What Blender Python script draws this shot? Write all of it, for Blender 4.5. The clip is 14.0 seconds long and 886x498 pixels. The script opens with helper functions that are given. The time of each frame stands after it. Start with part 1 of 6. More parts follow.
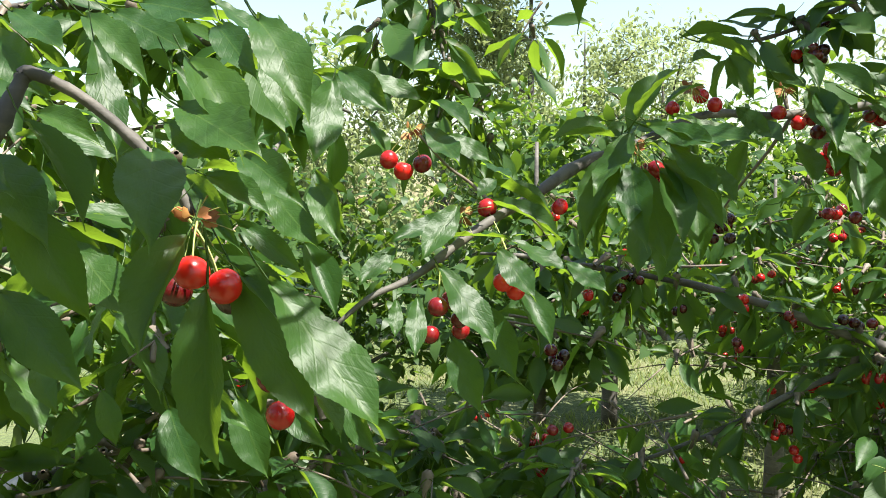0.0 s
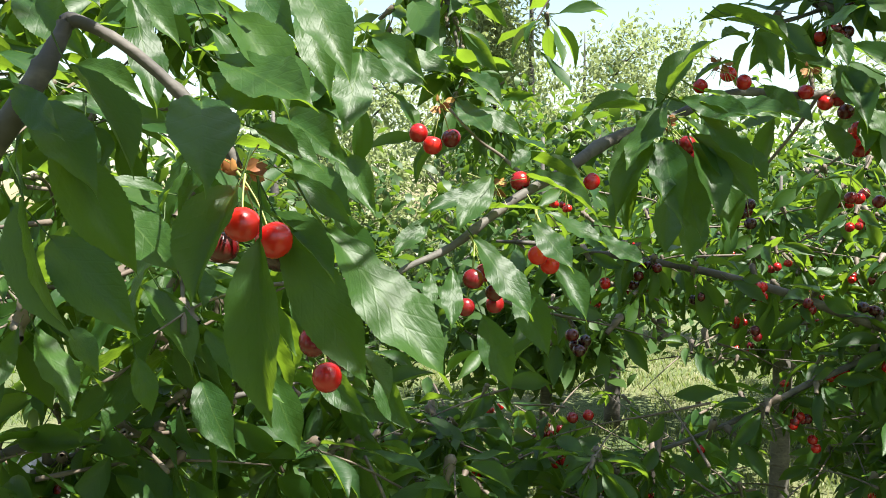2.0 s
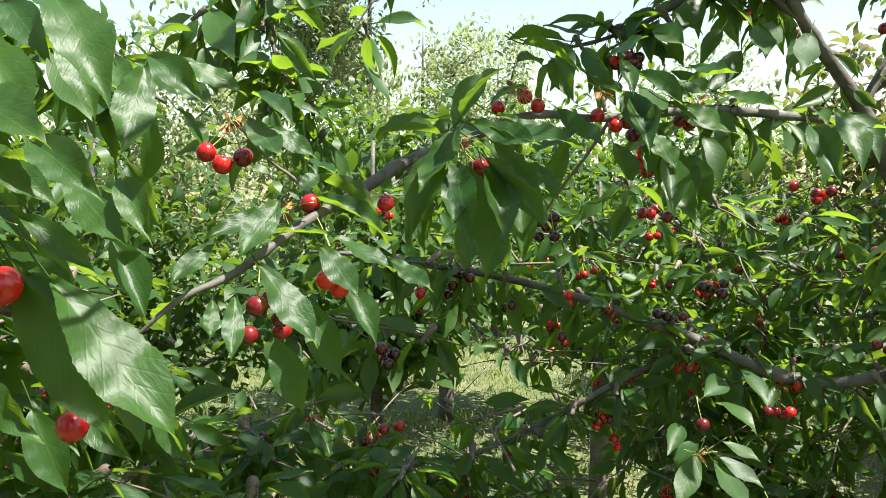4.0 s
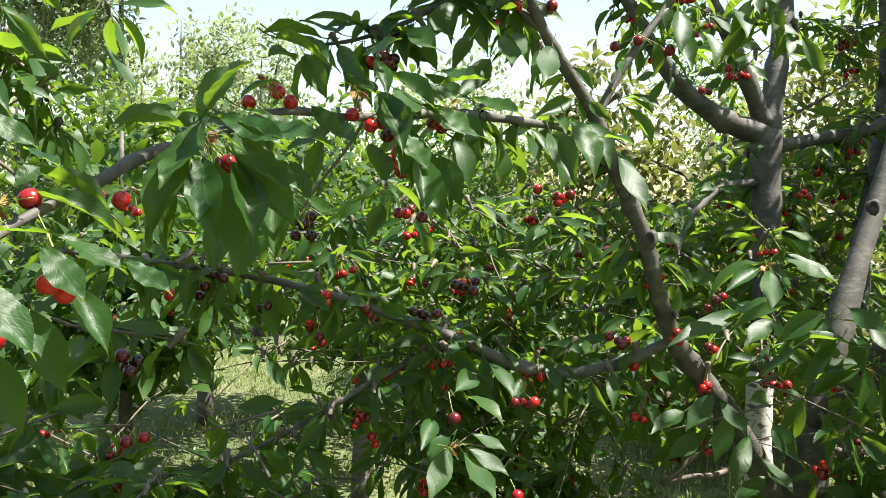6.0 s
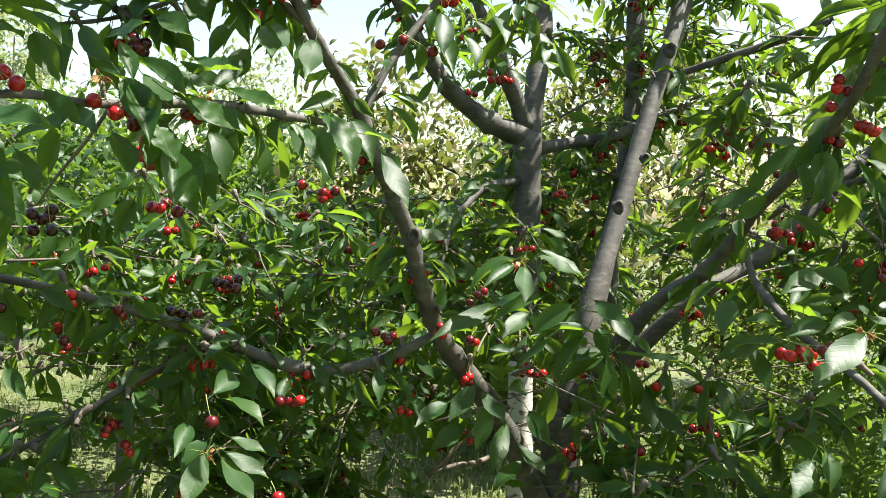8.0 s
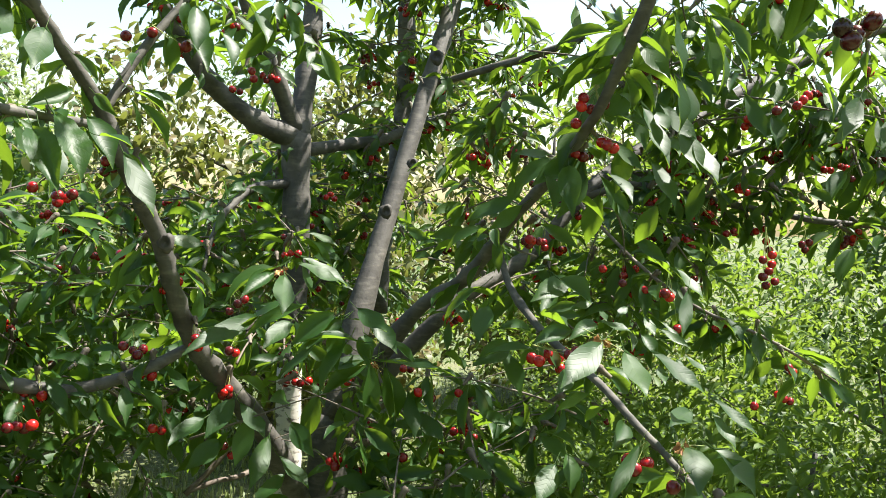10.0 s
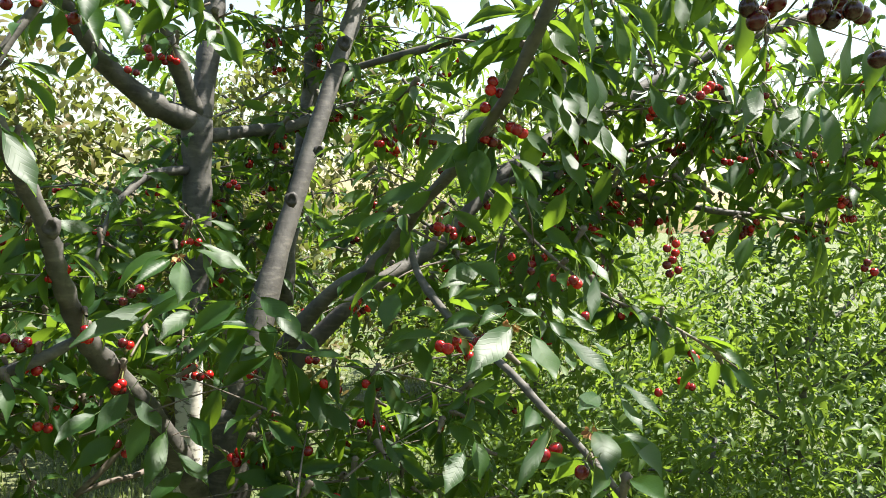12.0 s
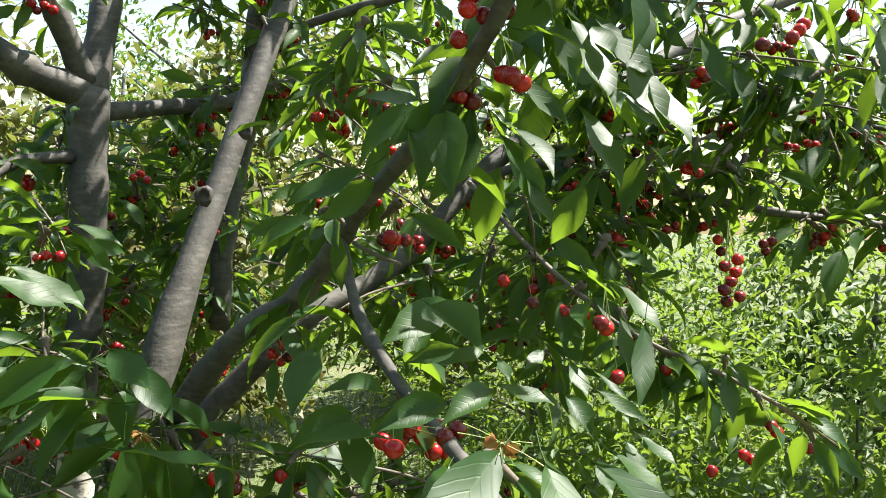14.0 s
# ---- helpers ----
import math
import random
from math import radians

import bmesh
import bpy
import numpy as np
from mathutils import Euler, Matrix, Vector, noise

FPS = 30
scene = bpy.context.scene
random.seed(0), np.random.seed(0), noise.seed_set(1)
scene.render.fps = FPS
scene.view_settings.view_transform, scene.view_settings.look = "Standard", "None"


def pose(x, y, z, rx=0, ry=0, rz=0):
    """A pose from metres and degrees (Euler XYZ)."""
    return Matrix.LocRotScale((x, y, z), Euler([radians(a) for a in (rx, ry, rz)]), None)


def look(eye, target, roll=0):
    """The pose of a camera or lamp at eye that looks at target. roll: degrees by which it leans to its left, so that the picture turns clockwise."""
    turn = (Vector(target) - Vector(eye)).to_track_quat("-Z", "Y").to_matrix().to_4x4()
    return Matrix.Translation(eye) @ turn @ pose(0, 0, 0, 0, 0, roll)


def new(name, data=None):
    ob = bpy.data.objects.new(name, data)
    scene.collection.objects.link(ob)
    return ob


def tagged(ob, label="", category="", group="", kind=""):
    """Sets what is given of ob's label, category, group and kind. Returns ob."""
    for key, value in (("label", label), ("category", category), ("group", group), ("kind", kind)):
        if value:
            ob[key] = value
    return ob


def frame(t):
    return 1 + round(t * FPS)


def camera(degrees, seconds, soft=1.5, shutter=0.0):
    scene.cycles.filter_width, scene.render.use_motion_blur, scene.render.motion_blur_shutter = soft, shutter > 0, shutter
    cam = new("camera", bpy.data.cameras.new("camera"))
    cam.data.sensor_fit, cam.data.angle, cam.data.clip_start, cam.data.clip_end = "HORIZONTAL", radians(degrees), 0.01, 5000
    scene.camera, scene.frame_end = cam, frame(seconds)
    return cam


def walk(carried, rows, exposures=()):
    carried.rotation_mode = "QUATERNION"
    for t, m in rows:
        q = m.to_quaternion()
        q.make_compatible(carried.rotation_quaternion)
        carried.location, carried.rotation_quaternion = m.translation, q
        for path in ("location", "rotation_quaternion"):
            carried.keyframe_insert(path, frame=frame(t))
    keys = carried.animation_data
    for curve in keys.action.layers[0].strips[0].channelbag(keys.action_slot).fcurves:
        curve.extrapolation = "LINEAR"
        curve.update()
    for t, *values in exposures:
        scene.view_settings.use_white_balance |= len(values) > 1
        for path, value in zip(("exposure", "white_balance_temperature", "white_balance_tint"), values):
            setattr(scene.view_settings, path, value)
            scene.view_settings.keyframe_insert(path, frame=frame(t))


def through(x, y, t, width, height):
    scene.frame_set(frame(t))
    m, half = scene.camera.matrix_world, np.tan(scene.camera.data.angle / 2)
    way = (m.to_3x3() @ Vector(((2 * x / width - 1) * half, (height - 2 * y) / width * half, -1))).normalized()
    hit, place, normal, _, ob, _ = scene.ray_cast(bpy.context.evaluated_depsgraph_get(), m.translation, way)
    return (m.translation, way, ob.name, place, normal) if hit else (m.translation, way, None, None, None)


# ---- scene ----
cam = camera(55.3, 14.0, 0.9)
METRES, EYE, TILT, LEAN, TURN = 1.0, 1.600, -2.00, 0.0, 0.0
ROWS = [
    (0.0, 0.0, 0.0, 0.0, 0.0, 0.0, -0.0),
    (0.5, -0.0115, 0.0081, -0.0159, -0.06, 0.09, -0.03),
    (1.0, -0.0207, 0.0148, -0.028, -0.16, 0.14, 0.04),
    (1.5, -0.0303, 0.0173, -0.0235, -0.16, 0.06, 0.1),
    (2.0, -0.0379, 0.0174, -0.0321, -0.18, 0.21, 0.02),
    (2.5, -0.024, 0.0223, -0.0165, -1.6, 0.08, 0.08),
    (5.0, 0.0321, 0.0124, 0.0005, -18.32, -0.1, 0.01),
    (5.5, 0.0362, 0.0212, 0.0034, -22.21, -0.18, 0.02),
    (6.0, 0.0408, 0.0272, 0.0003, -26.55, -0.22, 0.01),
    (6.5, 0.0442, 0.0285, -0.003, -30.52, -0.27, 0.0),
    (7.0, 0.0522, 0.0286, 0.0, -34.3, -0.37, -0.03),
    (7.5, 0.0659, 0.028, -0.005, -37.98, -0.39, -0.05),
    (8.0, 0.0798, 0.0168, 0.0026, -41.11, -0.52, -0.13),
    (8.5, 0.093, 0.0109, 0.0237, -45.02, -0.62, -0.21),
    (9.0, 0.1094, 0.0103, 0.0289, -48.93, -0.67, -0.26),
    (11.5, 0.1581, 0.0066, 0.0142, -61.49, -0.91, -0.48),
    (12.0, 0.1738, 0.0261, 0.0076, -61.85, -0.97, -0.51),
    (12.5, 0.264, 0.0639, 0.0145, -62.1, -1.01, -0.55),
    (13.0, 0.4461, 0.1373, 0.0248, -62.22, -1.05, -0.56),
    (13.5, 0.6798, 0.2343, 0.0391, -62.23, -1.02, -0.59),
    (14.0, 0.7747, 0.2852, 0.0318, -62.28, -1.07, -0.59),
]
walk(cam, [(t, pose(0, 0, EYE, TILT, LEAN, TURN) @ pose(METRES * x, METRES * y, METRES * z, 90 + pitch, roll, yaw)) for t, x, y, z, yaw, pitch, roll in ROWS])

# ---- light ----
SUN_AZ, SUN_EL = 128.0, 62.0        # degrees clockwise from +y, and above the horizon
world = bpy.data.worlds.new("sky")
scene.world = world
world.use_nodes = True
wn = world.node_tree
sky = wn.nodes.new("ShaderNodeTexSky")
sky.sky_type, sky.sun_disc = 'NISHITA', False
sky.sun_elevation, sky.sun_rotation = radians(SUN_EL), radians(SUN_AZ)
sky.dust_density, sky.air_density, sky.ozone_density = 1.4, 1.7, 1.0
wn.links.new(sky.outputs[0], wn.nodes["Background"].inputs[0])
wn.nodes["Background"].inputs[1].default_value = 0.074
scene.view_settings.exposure = 1.86
sun = bpy.data.lights.new("sun", 'SUN')
sun.energy, sun.angle, sun.color = 5.0, radians(0.55), (1.0, 0.96, 0.88)
so = new("sun", sun)
a, e = radians(SUN_AZ), radians(SUN_EL)
so.matrix_world = look((math.sin(a) * 20 * math.cos(e), math.cos(a) * 20 * math.cos(e), 20 * math.sin(e)), (0, 0, 0))

# ---- materials ----
def nodes_of(name):
    m = bpy.data.materials.new(name)
    m.use_nodes = True
    t = m.node_tree
    return m, t, t.nodes["Principled BSDF"]


def math_node(t, op, a, b=None):
    n = t.nodes.new("ShaderNodeMath")
    n.operation = op
    for i, v in enumerate((a, b)):
        if v is None:
            continue
        if isinstance(v, (int, float)):
            n.inputs[i].default_value = v
        else:
            t.links.new(v, n.inputs[i])
    return n.outputs[0]


def ramp(t, fac, stops):
    n = t.nodes.new("ShaderNodeValToRGB")
    el = n.color_ramp.elements
    while len(el) < len(stops):
        el.new(0.5)
    for s, (p, c) in zip(el, stops):
        s.position, s.color = p, (*c, 1)
    t.links.new(fac, n.inputs[0])
    return n.outputs[0]


def mix(t, fac, a, b, mode='MIX'):
    n = t.nodes.new("ShaderNodeMixRGB")
    n.blend_type = mode
    for i, v in enumerate((fac, a, b)):
        if isinstance(v, (int, float)):
            n.inputs[i].default_value = v
        elif isinstance(v, tuple):
            n.inputs[i].default_value = (*v, 1)
        else:
            t.links.new(v, n.inputs[i])
    return n.outputs[0]


def noise_tex(t, scale, detail=3.0, coord="Object", stretch=None):
    c = t.nodes.new("ShaderNodeTexCoord")
    n = t.nodes.new("ShaderNodeTexNoise")
    n.inputs["Scale"].default_value, n.inputs["Detail"].default_value = scale, detail
    src = c.outputs[coord]
    if stretch:
        mp = t.nodes.new("ShaderNodeMapping")
        mp.inputs["Scale"].default_value = stretch
        t.links.new(src, mp.inputs[0])
        src = mp.outputs[0]
    t.links.new(src, n.inputs["Vector"])
    return n.outputs[0]


def bump(t, p, height, strength, dist):
    b = t.nodes.new("ShaderNodeBump")
    b.inputs["Strength"].default_value, b.inputs["Distance"].default_value = strength, dist
    t.links.new(height, b.inputs["Height"])
    t.links.new(b.outputs[0], p.inputs["Normal"])
    return b.outputs[0]


def chance(t):
    """A random value for each leaf or piece, whether it is an object or an island of a joined mesh."""
    o, g = t.nodes.new("ShaderNodeObjectInfo"), t.nodes.new("ShaderNodeNewGeometry")
    return math_node(t, 'FRACT', math_node(t, 'ADD', o.outputs["Random"], g.outputs["Random Per Island"]))


def leaf_material(name, greens, through, rough=0.46, veins=8.0, share=0.40):
    m, t, p = nodes_of(name)
    uv = t.nodes.new("ShaderNodeUVMap")
    sep = t.nodes.new("ShaderNodeSeparateXYZ")
    t.links.new(uv.outputs[0], sep.inputs[0])
    side = math_node(t, 'ABSOLUTE', math_node(t, 'SUBTRACT', sep.outputs[1], 0.5))
    run = math_node(t, 'FRACT', math_node(t, 'SUBTRACT', math_node(t, 'MULTIPLY', sep.outputs[0], veins), math_node(t, 'MULTIPLY', side, 4.5)))
    swell = math_node(t, 'ABSOLUTE', math_node(t, 'SUBTRACT', run, 0.5))          # 0.5 on a side vein
    vein = math_node(t, 'SMOOTH_MIN', math_node(t, 'MULTIPLY', math_node(t, 'SUBTRACT', 0.5, swell), 9.0), 1.0)
    rib = math_node(t, 'SMOOTH_MIN', math_node(t, 'ADD', math_node(t, 'MULTIPLY', side, 40.0), 0.3), 1.0)
    plain = math_node(t, 'MULTIPLY', math_node(t, 'ADD', math_node(t, 'MULTIPLY', vein, 0.07), 0.93), rib)
    rnd = chance(t)
    base = ramp(t, rnd, [(i / (len(greens) - 1), c) for i, c in enumerate(greens)])
    blotch = noise_tex(t, 9.0, 4.0, "Generated")
    base = mix(t, math_node(t, 'MULTIPLY', blotch, 0.35), base, tuple(1.5 * v for v in greens[-1]))
    spots = ramp(t, noise_tex(t, 38.0, 2.0, "Generated"), [(0.0, (0, 0, 0)), (0.70, (0, 0, 0)), (0.75, (1, 1, 1))])
    base = mix(t, math_node(t, 'MULTIPLY', spots, 0.35), base, (0.13, 0.09, 0.03))
    base = mix(t, plain, (0.08, 0.14, 0.03), base)
    t.links.new(base, p.inputs["Base Color"])
    p.inputs["Roughness"].default_value = rough
    p.inputs["IOR"].default_value = 1.4
    h = math_node(t, 'ADD', math_node(t, 'MULTIPLY', vein, 0.13), math_node(t, 'MULTIPLY', blotch, 0.8))
    nb = bump(t, p, h, 0.2, 0.004)
    tr = t.nodes.new("ShaderNodeBsdfTranslucent")
    t.links.new(mix(t, math_node(t, 'MULTIPLY', plain, 0.8), tuple(0.5 * v for v in through), mix(t, rnd, through, tuple(0.72 * v for v in through))), tr.inputs[0])
    t.links.new(nb, tr.inputs["Normal"])
    mx = t.nodes.new("ShaderNodeMixShader")
    mx.inputs[0].default_value = share
    t.links.new(p.outputs[0], mx.inputs[1])
    t.links.new(tr.outputs[0], mx.inputs[2])
    t.links.new(mx.outputs[0], t.nodes["Material Output"].inputs[0])
    return m


LEAF = leaf_material("cherry_leaf", [(0.009, 0.036, 0.0095), (0.014, 0.049, 0.011), (0.030, 0.074, 0.012)], (0.30, 0.48, 0.03))
LEAF_FAR = leaf_material("orchard_leaf", [(0.016, 0.043, 0.011), (0.027, 0.062, 0.016), (0.043, 0.086, 0.020)], (0.20, 0.34, 0.025), 0.46)
# pale green leaves of the back row, with distance haze mixed into the colour
LEAF_PALE = leaf_material("hazed_pear_leaf", [(0.12, 0.155, 0.06), (0.16, 0.20, 0.08), (0.21, 0.24, 0.11)], (0.42, 0.50, 0.19), 0.4)
LEAF_SHRUB = leaf_material("shrub_leaf", [(0.030, 0.066, 0.013), (0.050, 0.098, 0.018), (0.085, 0.14, 0.025)], (0.29, 0.42, 0.045), 0.48, share=0.46)
LEAF_RUST = leaf_material("rust_leaf", [(0.056, 0.085, 0.02), (0.085, 0.105, 0.026), (0.135, 0.092, 0.034)], (0.29, 0.33, 0.06), 0.45)


def bark_material(name, lo, hi, lime=0.0):
    m, t, p = nodes_of(name)
    n1 = noise_tex(t, 14.0, 6.0)
    rings = noise_tex(t, 9.0, 4.0, stretch=(2.5, 2.5, 9.0))
    col = ramp(t, n1, [(0.3, lo), (0.7, hi)])
    col = mix(t, math_node(t, 'MULTIPLY', ramp(t, rings, [(0.52, (0, 0, 0)), (0.70, (1, 1, 1))]), 0.28), col, (0.25, 0.22, 0.18))
    dark = ramp(t, noise_tex(t, 60.0, 3.0), [(0.3, (1, 1, 1)), (0.45, (0, 0, 0))])
    col = mix(t, math_node(t, 'MULTIPLY', dark, 0.5), col, (0.03, 0.025, 0.02))
    if lime:
        flakes = ramp(t, noise_tex(t, 22.0, 5.0, stretch=(1.0, 1.0, 2.2)), [(0.40, (0, 0, 0)), (0.47, (1, 1, 1))])
        col = mix(t, flakes, col, (0.58, 0.54, 0.47))
    t.links.new(col, p.inputs["Base Color"])
    p.inputs["Roughness"].default_value = 0.72
    bump(t, p, math_node(t, 'ADD', math_node(t, 'ADD', n1, math_node(t, 'MULTIPLY', rings, 0.35)), math_node(t, 'MULTIPLY', noise_tex(t, 120.0, 2.0), 0.3)), 0.5, 0.005)
    return m


BARK = bark_material("cherry_bark", (0.036, 0.032, 0.028), (0.115, 0.105, 0.090))
BARK_LIME = bark_material("limewashed_bark", (0.078, 0.066, 0.055), (0.187, 0.156, 0.125), 1.0)
KNOT = bark_material("knot_bark", (0.024, 0.020, 0.017), (0.075, 0.065, 0.054))
TWIG = bark_material("twig_bark", (0.086, 0.062, 0.043), (0.172, 0.140, 0.109))

def cherry_material(name, stops, blush=0.15):
    m, t, p = nodes_of(name)
    skin = ramp(t, chance(t), stops)
    t.links.new(mix(t, math_node(t, 'MULTIPLY', noise_tex(t, 3.0, 3.0, "Generated"), blush), skin, (0.4, 0.008, 0.01)), p.inputs["Base Color"])
    p.inputs["Roughness"].default_value = 0.27
    p.inputs["Coat Weight"].default_value = 0.15
    return m


CHERRY = cherry_material("cherry_skin", [(0.0, (0.051, 0.003, 0.005)), (0.35, (0.170, 0.004, 0.007)), (0.7, (0.36, 0.006, 0.007)), (1.0, (0.52, 0.013, 0.008))])
# darker copy of the cherry skin: shade put into the colour
CHERRY_DARK = cherry_material("shaded_cherry_skin", [(0.0, (0.013, 0.001, 0.002)), (0.6, (0.036, 0.0012, 0.003)), (1.0, (0.08, 0.003, 0.004))], 0.03)
STEM, t, p = nodes_of("cherry_stem")
t.links.new(ramp(t, noise_tex(t, 3.0, 2.0, "Generated"), [(0.3, (0.2, 0.3, 0.06)), (0.7, (0.34, 0.3, 0.1))]), p.inputs["Base Color"])
p.inputs["Roughness"].default_value = 0.5

SCALE, t, p = nodes_of("bud_scale")
t.links.new(ramp(t, chance(t), [(0.2, (0.2, 0.07, 0.02)), (0.8, (0.42, 0.2, 0.06))]), p.inputs["Base Color"])
p.inputs["Roughness"].default_value = 0.6

GROUND, t, p = nodes_of("orchard_ground")
g1, g2 = noise_tex(t, 1.1, 6.0), noise_tex(t, 26.0, 5.0)
col = ramp(t, g1, [(0.3, (0.047, 0.070, 0.020)), (0.5, (0.101, 0.117, 0.043)), (0.68, (0.187, 0.156, 0.086))])
t.links.new(mix(t, math_node(t, 'MULTIPLY', g2, 0.6), col, (0.09, 0.13, 0.04)), p.inputs["Base Color"])
p.inputs["Roughness"].default_value = 0.95
bump(t, p, math_node(t, 'ADD', g1, g2), 0.9, 0.06)
GRASS = leaf_material("grass_blade", [(0.078, 0.133, 0.039), (0.133, 0.179, 0.055), (0.234, 0.218, 0.101)], (0.328, 0.429, 0.094), 0.5)
STONE, t, p = nodes_of("pale_stone")
s1 = noise_tex(t, 18.0, 6.0)
t.links.new(ramp(t, s1, [(0.3, (0.22, 0.2, 0.18)), (0.7, (0.45, 0.42, 0.38))]), p.inputs["Base Color"])
p.inputs["Roughness"].default_value = 0.9
bump(t, p, s1, 0.8, 0.02)

# ---- builders ----
def mesh_of(name, verts, faces, material, uvs=None, smooth=True):
    me = bpy.data.meshes.new(name)
    me.from_pydata([tuple(v) for v in verts], [], faces)
    if uvs is not None:
        layer = me.uv_layers.new(name="UVMap")
        loops = np.empty(len(me.loops), dtype=np.int32)
        me.loops.foreach_get("vertex_index", loops)
        layer.data.foreach_set("uv", np.asarray(uvs, dtype=np.float32)[loops].ravel())
    me.materials.append(material)
    me.polygons.foreach_set("use_smooth", [smooth] * len(me.polygons))
    me.update()
    return me


def part(name, me, parent, label="", kind=""):
    ob = new(name, me)
    ob.parent = parent
    return tagged(ob, label=label, kind=kind)


def thing(name, place, label, category, group="", kind=""):
    ob = new(name)
    ob.location = place
    ob.empty_display_size = 0.1
    return tagged(ob, label, category, group, kind)


def leaf_shape(n, across, bend, fold, wave, teeth, petiole=True):
    """A blade from x 0 to 1, half a unit to each side, with a petiole behind it."""
    verts, uvs, faces = [], [], []
    for i, u in enumerate(np.linspace(0, 1, n + 1)):
        half = 0.5 * math.sin(math.pi * min(u / 0.95, 1.0) ** 1.06) ** 0.82 if 0 < u < 0.95 else 0.0
        if u > 0.72:                                   # the blade draws out into a long point
            half = max(half * (1.0 - 1.25 * (u - 0.72)), 0.34 * (1.0 - u)) if u < 0.95 else 0.34 * (1.0 - u)
        if teeth and 0 < i < n:
            half *= 1.022 if i % 2 else 0.982
        for k in range(across + 1):
            v = k / across * 2 - 1
            w = wave * math.sin(u * 9.0 + (1.5 if v > 0 else 0.0)) * abs(v)
            if teeth:
                w += 0.35 * wave * math.sin(u * 31.0 + 2.0 * v) * abs(v)
            verts.append((u - bend * 0.25 * u * u, v * half, -bend * u * u * 0.6 + 0.1 * bend * u + fold * abs(v) * half * 0.8 + w))
            uvs.append((u, 0.5 + v * half))
    row = across + 1
    for i in range(n):
        for k in range(across):
            q = [i * row + k, (i + 1) * row + k, (i + 1) * row + k + 1, i * row + k + 1]
            faces.append(tuple(q))
    if petiole:
        b = len(verts)
        for x, z, r in ((0.02, 0.0, 0.011), (-0.13, 0.015, 0.009), (-0.27, 0.06, 0.012)):
            for c in range(3):
                q = c * 2.094
                verts.append((x, r * 2 * math.cos(q), z + r * math.sin(q)))
                uvs.append((0.0, 0.5))
        for s in range(2):
            for c in range(3):
                faces.append((b + s * 3 + c, b + s * 3 + (c + 1) % 3, b + s * 3 + 3 + (c + 1) % 3, b + s * 3 + 3 + c))
    return np.array(verts), faces, np.array(uvs)


FORMS = ((0.40, 0.22, 0.020), (0.22, 0.14, 0.030), (0.55, 0.32, 0.024), (0.12, 0.10, 0.034), (0.70, 0.18, 0.028), (0.32, 0.42, 0.018))
FINE = [leaf_shape(46, 4, *f, True) for f in FORMS]
PLAIN = [leaf_shape(6, 2, *f, False) for f in FORMS]
TINY = [leaf_shape(3, 1, *f, False, False) for f in FORMS]
SMALL = [leaf_shape(3, 2, *f, False, False) for f in FORMS]
LEAF_MESH = [mesh_of("cherry_leaf", v, f, LEAF, u) for v, f, u in FINE]
MID_MESH = [mesh_of("cherry_leaf_plain", v, f, LEAF, u) for v, f, u in [leaf_shape(16, 2, *f, True) for f in FORMS]]


def ball(n, m):
    """A cherry of unit width: broad shoulders, a dimple on top where the stem sits."""
    verts, faces = [], []
    for i in range(m + 1):
        th = math.pi * i / m
        r = 0.5 * math.sin(th) ** 0.9 * (1.0 + 0.05 * math.cos(th)) if 0 < i < m else 0.001
        z = 0.47 * math.cos(th) - (0.11 * math.exp(-(r / 0.13) ** 2) if th < 1.2 else 0.0)
        for k in range(n):
            q = 2 * math.pi * k / n
            verts.append((r * math.cos(q) * 1.04, r * math.sin(q) * 0.96, z))
    for i in range(m):
        for k in range(n):
            faces.append((i * n + k, (i + 1) * n + k, (i + 1) * n + (k + 1) % n, i * n + (k + 1) % n))
    return np.array(verts), faces


def stalk():
    """A stem of unit length, rising and bending, thicker at its upper end."""
    verts, faces = [], []
    for i in range(5):
        u = i / 4
        r = 0.018 + 0.02 * u ** 4
        for k in range(4):
            q = k * math.pi / 2
            verts.append((0.10 * math.sin(u * math.pi * 0.5) - 0.10 * u + r * math.cos(q), 0.06 * math.sin(u * math.pi) + r * math.sin(q), u))
    for i in range(4):
        for k in range(4):
            faces.append((i * 4 + k, i * 4 + (k + 1) % 4, i * 4 + 4 + (k + 1) % 4, i * 4 + 4 + k))
    return np.array(verts), faces


BALL, BALL_LOW, STALK = ball(16, 10), ball(8, 6), stalk()
CHERRY_MESH = mesh_of("cherry", *BALL, CHERRY)
DARK_MESH = mesh_of("dark_cherry", *BALL, CHERRY_DARK)
STEM_MESH = mesh_of("stem", *STALK, STEM)


